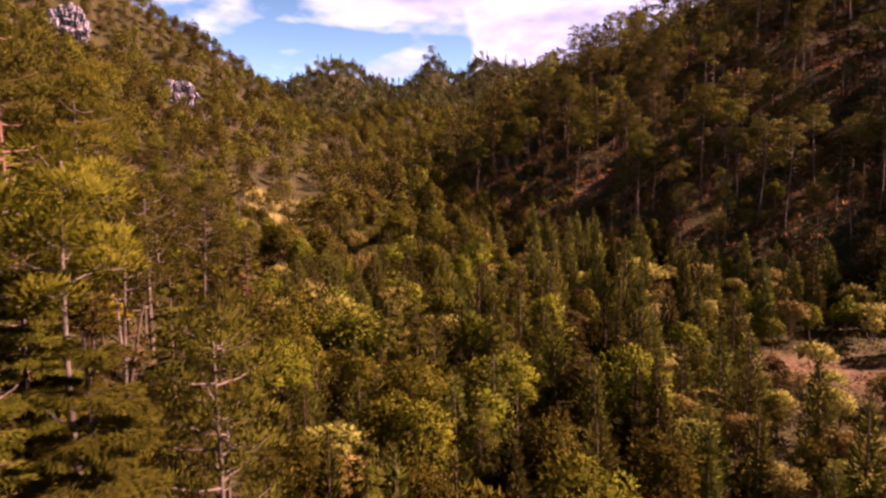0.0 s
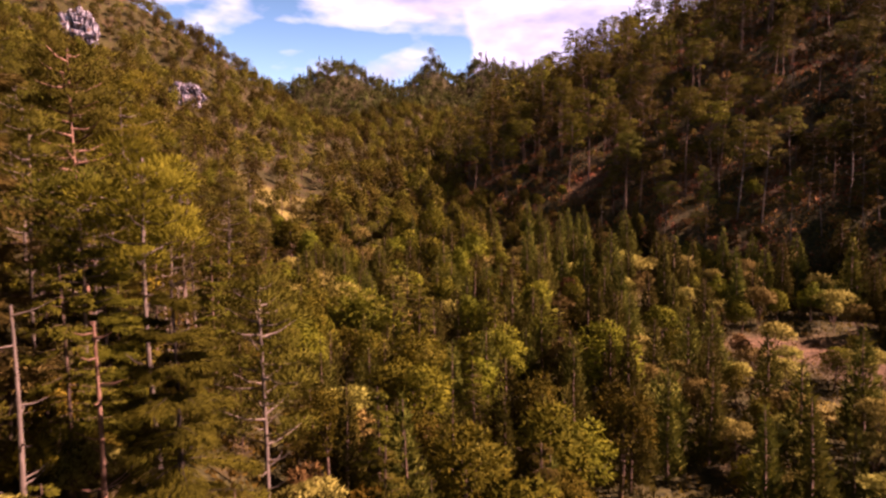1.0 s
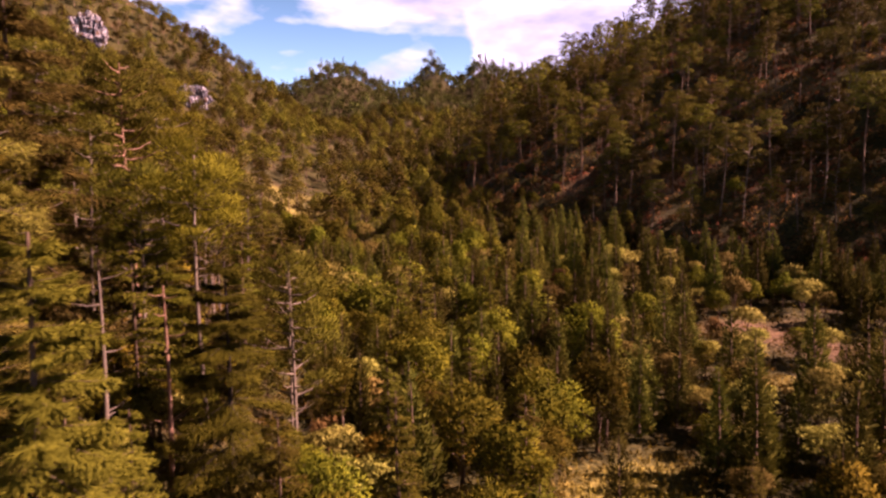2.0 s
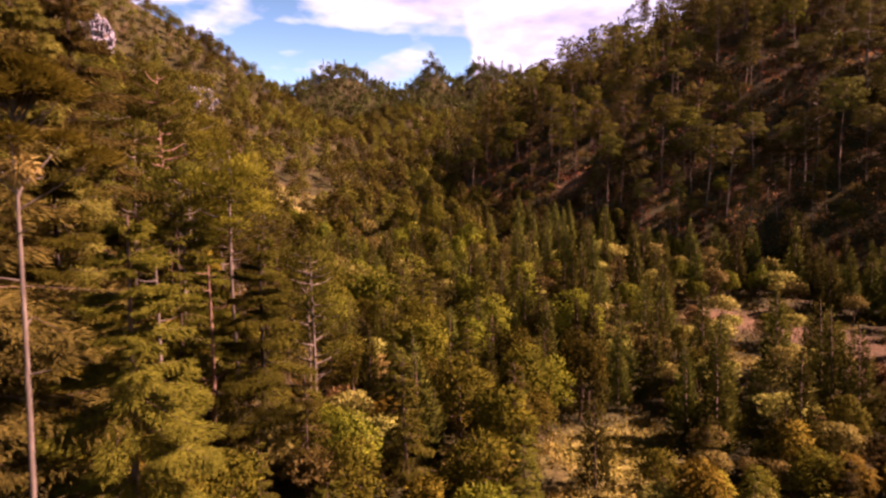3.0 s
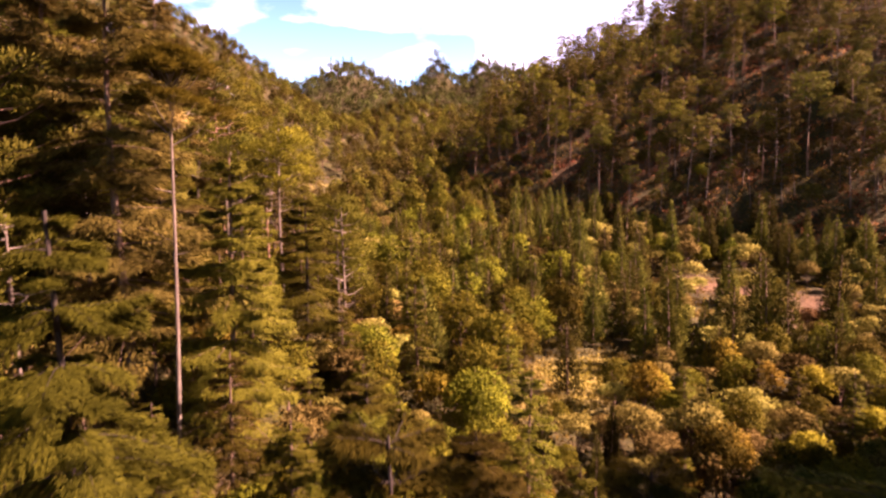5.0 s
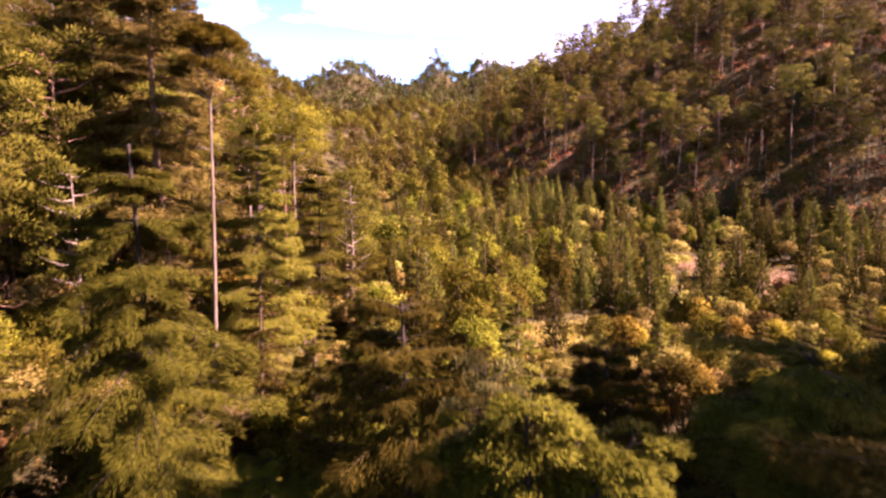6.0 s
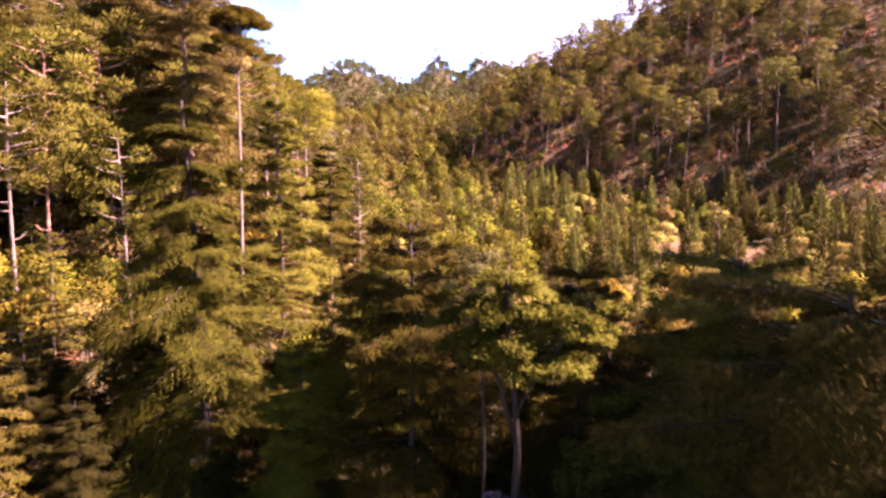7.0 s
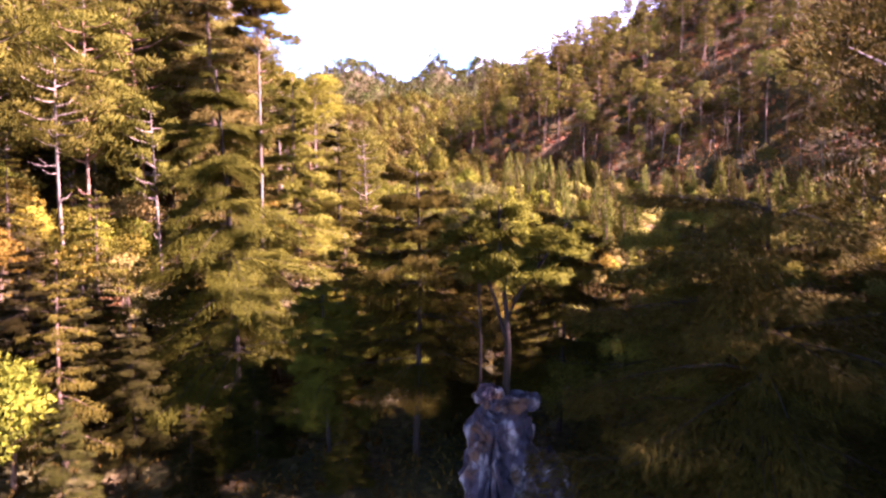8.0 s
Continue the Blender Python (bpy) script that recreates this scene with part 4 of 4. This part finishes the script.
# valley floor
spots, r = scatter(-26, 76, -20, 112, 3.05, 101)
for x, y in spots:
    l, rt = foot_l(y), foot_r(y)
    if x < l - 2 or x > rt + 1 or not free(x, y) or (y < -9 and x > -17) or abs(x) > 16 + 0.75 * (y + 45):
        continue
    open_ = float(blob(x, y, SOIL_SPOTS + MEADOW_SPOTS))
    if open_ > 0.35:
        continue
    right = np.clip((x - 4 + 0.12 * (y - 40)) / 22, 0, 1)
    if r.random() < (0.5 if 24 < x < 42 and 36 < y < 60 else 0.10 + 0.10 * right):
        continue
    w = waves(x, y, 22, 21)
    near = y < 22
    p = r.random()
    if near:
        kind, size = ("oak", 0.95) if p < 0.40 else ("fir", 0.85) if p < 0.60 else ("gold", 1.1) if p < 0.76 else ("bush", 1.1)
        if x > 6:
            kind, size = ("bush", 0.85) if p < 0.62 else ("oak", 0.48) if p < 0.82 else ("column", 0.6)
    elif right < 0.5:
        kind, size = ("oak", 1.1) if p < 0.34 + 0.12 * w else ("cone", 0.85) if p < 0.66 else ("column", 1.1) if p < 0.78 else ("bush", 1.25) if p < 0.90 else ("fir", 0.75) if p < 0.96 else ("gold", 1.0)
    else:
        kind, size = ("bush", 1.1) if p < 0.52 else ("column", 1.25) if p < 0.78 else ("cone", 0.8) if p < 0.86 else ("oak", 0.7)
    if r.random() < 0.02:
        kind, size = "rust", 1.1
    put(kind, 1, x, y, size, r)

# right slope: pines, the nearest one by one
spots, r = scatter(-5, 130, 66, 166, 5.0, 102)
for x, y in spots:
    d = x - foot_r(y)
    if d < 4 or x > 0.75 * (y + 30) + 14 or r.random() < 0.12:
        continue
    put("pine" if r.random() < 0.86 else "oak", 2, x, y, (0.5 + 0.5 * min(1, d / 14)) * r.uniform(0.7, 1.15), r)

# left slope
spots, r = scatter(-130, -2, 8, 130, 4.2, 103)
for x, y in spots:
    d = foot_l(y) - x
    if d < 2 or x < -0.75 * (y + 25) - 8 or not free(x, y, 1) or r.random() < 0.1:
        continue
    p = r.random()
    if y < 70:
        kind, size = ("pine", 0.85) if p < 0.34 else ("fir", 0.9) if p < 0.68 else ("oak", 0.85) if p < 0.93 else ("gold", 1.0)
        put(kind, 1, x, y, size, r)
    else:
        put("oak" if p < 0.75 else "pine", 2, x, y, 0.72 if p < 0.75 else 0.6, r)

# lit woods up the left side beside the camera's last stretch
spots, r = scatter(-62, -18, -7, 30, 3.9, 106)
for x, y in spots:
    if x > foot_l(y) - 6 or x < -0.75 * (y + 40) - 6 or not free(x, y, 1.5) or r.random() < 0.12:
        continue
    p = r.random()
    kind, size = ("fir", 1.0) if p < 0.5 else ("pine", 1.0) if p < 0.72 else ("oak", 0.95) if p < 0.9 else ("gold", 1.1)
    put(kind, 1, x, y, size, r)

# pines added on the valley's unseen side beside the camera, shading its way
spots, r = scatter(18, 110, -60, 2, 7.5, 105)
for x, y in spots:
    if x > foot_r(y) + 3 and x > 0.72 * (y + 48) + 7 and r.random() < 0.5:
        put("pine", 2, x, y, 0.5, r)

# bushes and small trees round the camera's last stretch
spots, r = scatter(-44, 46, -32, 26, 2.9, 104)
for x, y in spots:
    on_left = x < foot_l(y) - 1
    if not (on_left or (x > 4 and y > -22) or (y > -24 and x < 0) or (-19 < y)) or not free(x, y, -1.2) or abs(x) > 0.8 * (y + 48) + 4:
        continue
    if not on_left and (y > -8 or x < 8) and x < 12:
        continue
    if on_left and x > -19 and y < -6:
        continue
    if float(blob(x, y, MEADOW_SPOTS)) > 0.3 or r.random() < 0.15:
        continue
    p = r.random()
    kind, size = ("oak", 0.75) if p < 0.35 else ("gold", 1.1) if p < 0.52 else ("bush", 1.2) if p < 0.74 else ("rust", 0.8) if p < 0.78 else ("fir", 0.55)
    if on_left and y < -5:
        continue
    put(kind, 1, x, y, size, r)


# ---- far woods and undergrowth, past counting ----
def merged(name, spots, makers, label, leaf, seed, category="trees"):
    """Many far trees as one: all crowns in one mesh, all stems in another."""
    r = np.random.default_rng(seed)
    parts = {}
    for k, me in enumerate(makers):
        for nm, m in zip(("trunks", "crowns"), me):
            V, N = np.empty(len(m.vertices) * 3, np.float32), np.empty(len(m.loops) * 3, np.float32)
            m.vertices.foreach_get("co", V)
            m.corner_normals.foreach_get("vector", N)
            F = np.empty(len(m.loops), np.int32)
            m.loops.foreach_get("vertex_index", F)
            parts[(nm, k)] = V.reshape(-1, 3), F.reshape(-1, 4 if nm == "trunks" else 3), N.reshape(-1, 3)
    geos, tones = {"trunks": Geo(), "crowns": Geo()}, []
    for x, y, s in spots:
        k, a, z = int(r.integers(len(makers))), r.uniform(0, 6.283), ground_at(x, y) - 0.15
        c, sn = math.cos(a), math.sin(a)
        S, tone = s * r.uniform(0.75, 1.25, 3), r.random()
        for nm in geos:
            V, F, N = parts[(nm, k)]
            if nm == "crowns":
                tones.append(np.full(len(V), tone, np.float32))
            turned = np.stack([V[:, 0] * c * S[0] - V[:, 1] * sn * S[0] + x, V[:, 0] * sn * S[0] + V[:, 1] * c * S[0] + y, V[:, 2] * S[2] + z], 1)
            geos[nm].add(turned, F, np.stack([N[:, 0] * c - N[:, 1] * sn, N[:, 0] * sn + N[:, 1] * c, N[:, 2]], 1) if nm == "crowns" else None)
    root = tagged(new(name), label, category, kind="stuff")
    new("trunks", geos["trunks"].mesh("trunks", BARK["brown"])).parent = root
    crowns = geos["crowns"].mesh("crowns", LEAF[leaf])
    crowns.attributes.new("tree_tone", "FLOAT", "POINT").data.foreach_set("value", np.concatenate(tones))
    new("crowns", crowns).parent = root


FAR_PINE = [pine(110 + k, 14, 2.2, 9, 42, 0.66, tuft=(0.4, 0.55), limb=0.1, low=(0.42, 0.3, 0.2)[k], sides=3, stubs=0, wide=0.5) for k in range(3)]
FAR_CONE = [column(118 + k, 12, 2.2, 300, 0.85, leaf="woods", tip=0.75) for k in range(2)]
FAR_OAK = [round_tree(115 + k, 7.5, (2.6, 2.2, 2.9)[k], 9, 46, 0.58, low=0.05, sides=3) for k in range(3)]


def slope_spots(x0, x1, y0, y1, gap, seed, keep, size):
    spots, r = scatter(x0, x1, y0, y1, gap, seed)
    return [(x, y, size * r.uniform(0.7, 1.15)) for x, y in spots if abs(x) < 0.75 * (y + 45) + 8 and keep(x, y) and r.random() > 0.12]


merged("far_pine_woods", slope_spots(0, 190, 160, 250, 5.6, 121, lambda x, y: x > foot_r(y) + 3, 1.0), FAR_PINE + FAR_CONE, "far pine woods on the hillside", "woods", 131)
merged("ridge_pine_woods", slope_spots(-160, 170, 345, 440, 8.0, 122, lambda x, y: True, 0.62), FAR_PINE + FAR_CONE, "dark pines along the far ridges", "ridge", 138)
merged("far_mixed_woods", slope_spots(-190, 8, 130, 325, 5.3, 123, lambda x, y: x < foot_r(y) + 3 and math.hypot(x + 85, y - 215) > 9 and math.hypot(x + 134, y - 243) > 11 and blob(x, y, SOIL_SPOTS + MEADOW_SPOTS) < 0.4, 1.05)
       + slope_spots(-30, 25, 110, 160, 3.4, 124, lambda x, y: foot_l(y) < x < foot_r(y) + 4 and blob(x, y, SOIL_SPOTS + MEADOW_SPOTS) < 0.4, 0.62)
       + slope_spots(-120, 150, 250, 335, 7.0, 126, lambda x, y: True, 0.95), FAR_OAK, "far mixed woods on the valley sides", "woods", 132)


merged("valley_broadleaf_woods", JOINED["oak"], LIB[("oak", 2)], "dense broad-leaved trees across the valley", "oak_far", 133)
merged("valley_bushes", JOINED["bush"], [round_tree(160 + k, 3.6, 1.75, 10, 75, 0.32, leaf="bush", low=0.48, squash=0.38, stems=2) for k in range(3)], "pale bushes across the valley", "bush_far", 134, "bushes")
merged("slope_pine_woods", JOINED["pine"], LIB[("pine", 2)], "pine woods on the valley sides", "woods", 135)


RIDGE = [round_tree(200 + k, 8.0, 2.9, 6, 15, 1.4, low=0.05, sides=3) for k in range(2)] + [column(203, 12, 2.2, 80, 1.6, leaf="woods")]
SHRUB = [round_tree(205 + k, 2.2, 1.5, 6, 22, 0.5, low=0.0, sides=3) for k in range(3)]
merged("ridge_woods", slope_spots(-170, 180, 330, 450, 5.2, 127, lambda x, y: True, 0.9), RIDGE, "dense dark woods over the far ridge", "ridge", 136)
merged("slope_shrubs", slope_spots(-8, 190, 70, 250, 5.0, 128, lambda x, y: x > foot_r(y), 1.0) + slope_spots(-150, -15, 60, 200, 6.0, 129, lambda x, y: x < foot_l(y), 1.0), SHRUB, "low shrubs between the slope trees", "fern_green", 137, "shrubs")


def tufts(name, spots, per, spray, spread, leaf, label, category, seed, tall=0.35):
    r = np.random.default_rng(seed)
    P = np.array([(x, y) for x, y in spots])
    S = r.uniform(0.5, 1.4, len(P))
    c = np.repeat(P, per, 0)
    s = np.repeat(S, per)
    e = unit(r.normal(0, 1, (len(c), 3)) * [1, 1, 0.7] + [0, 0, 0.5])
    at = np.empty((len(c), 3))
    at[:, :2] = c + e[:, :2] * (spread * s)[:, None]
    at[:, 2] = height(at[:, 0], at[:, 1]) + np.abs(e[:, 2]) * s * tall * spread * 2
    g = Geo()
    g.add(*sprays(at, e + [0, 0, 0.4] + r.normal(0, 0.3, e.shape), r.normal(0, 1, e.shape) + [0, 0, 0.5], spray, spray * 0.4, r, e + [0, 0, 0.5]))
    me = g.mesh(name, LEAF[leaf])
    tagged(new(name, me), label, category, kind="stuff")


spots, r = scatter(-30, 90, -30, 125, 1.5, 141)
spots = [(x, y) for x, y in spots if abs(x) < 0.75 * (y + 50) + 4 and (blob(x, y, SOIL_SPOTS) < 0.45 or r.random() < 0.35) and r.random() < 0.8]
tufts("valley_undergrowth", spots, 24, 0.34, 0.7, "under", "low brown and olive undergrowth between the trees", "undergrowth", 142)
spots, r = scatter(-10, 130, 66, 200, 1.9, 143)
spots = [(x, y) for x, y in spots if foot_r(y) - 2 < x < 0.75 * (y + 20) + 14 and r.random() < 0.75]
tufts("slope_undergrowth", spots, 20, 0.6, 1.1, "fern", "low rusty brown undergrowth below the slope pines", "undergrowth", 144)
spots, r = scatter(-90, 0, -25, 130, 1.8, 145)
spots = [(x, y) for x, y in spots if x < foot_l(y) + 2 and x > -0.75 * (y + 48) - 4 and r.random() < 0.75]
tufts("hillside_undergrowth", spots, 22, 0.5, 1.0, "under", "brown and olive undergrowth on the hillside", "undergrowth", 146)
spots, r = scatter(0, 60, 10, 95, 0.7, 147)
spots = [(x, y) for x, y in spots if blob(x, y, MEADOW_SPOTS) > 0.3]
tufts("dry_grass", spots, 10, 0.4, 0.3, "grass", "pale dry grass in the clearings", "grass", 148, tall=0.1)
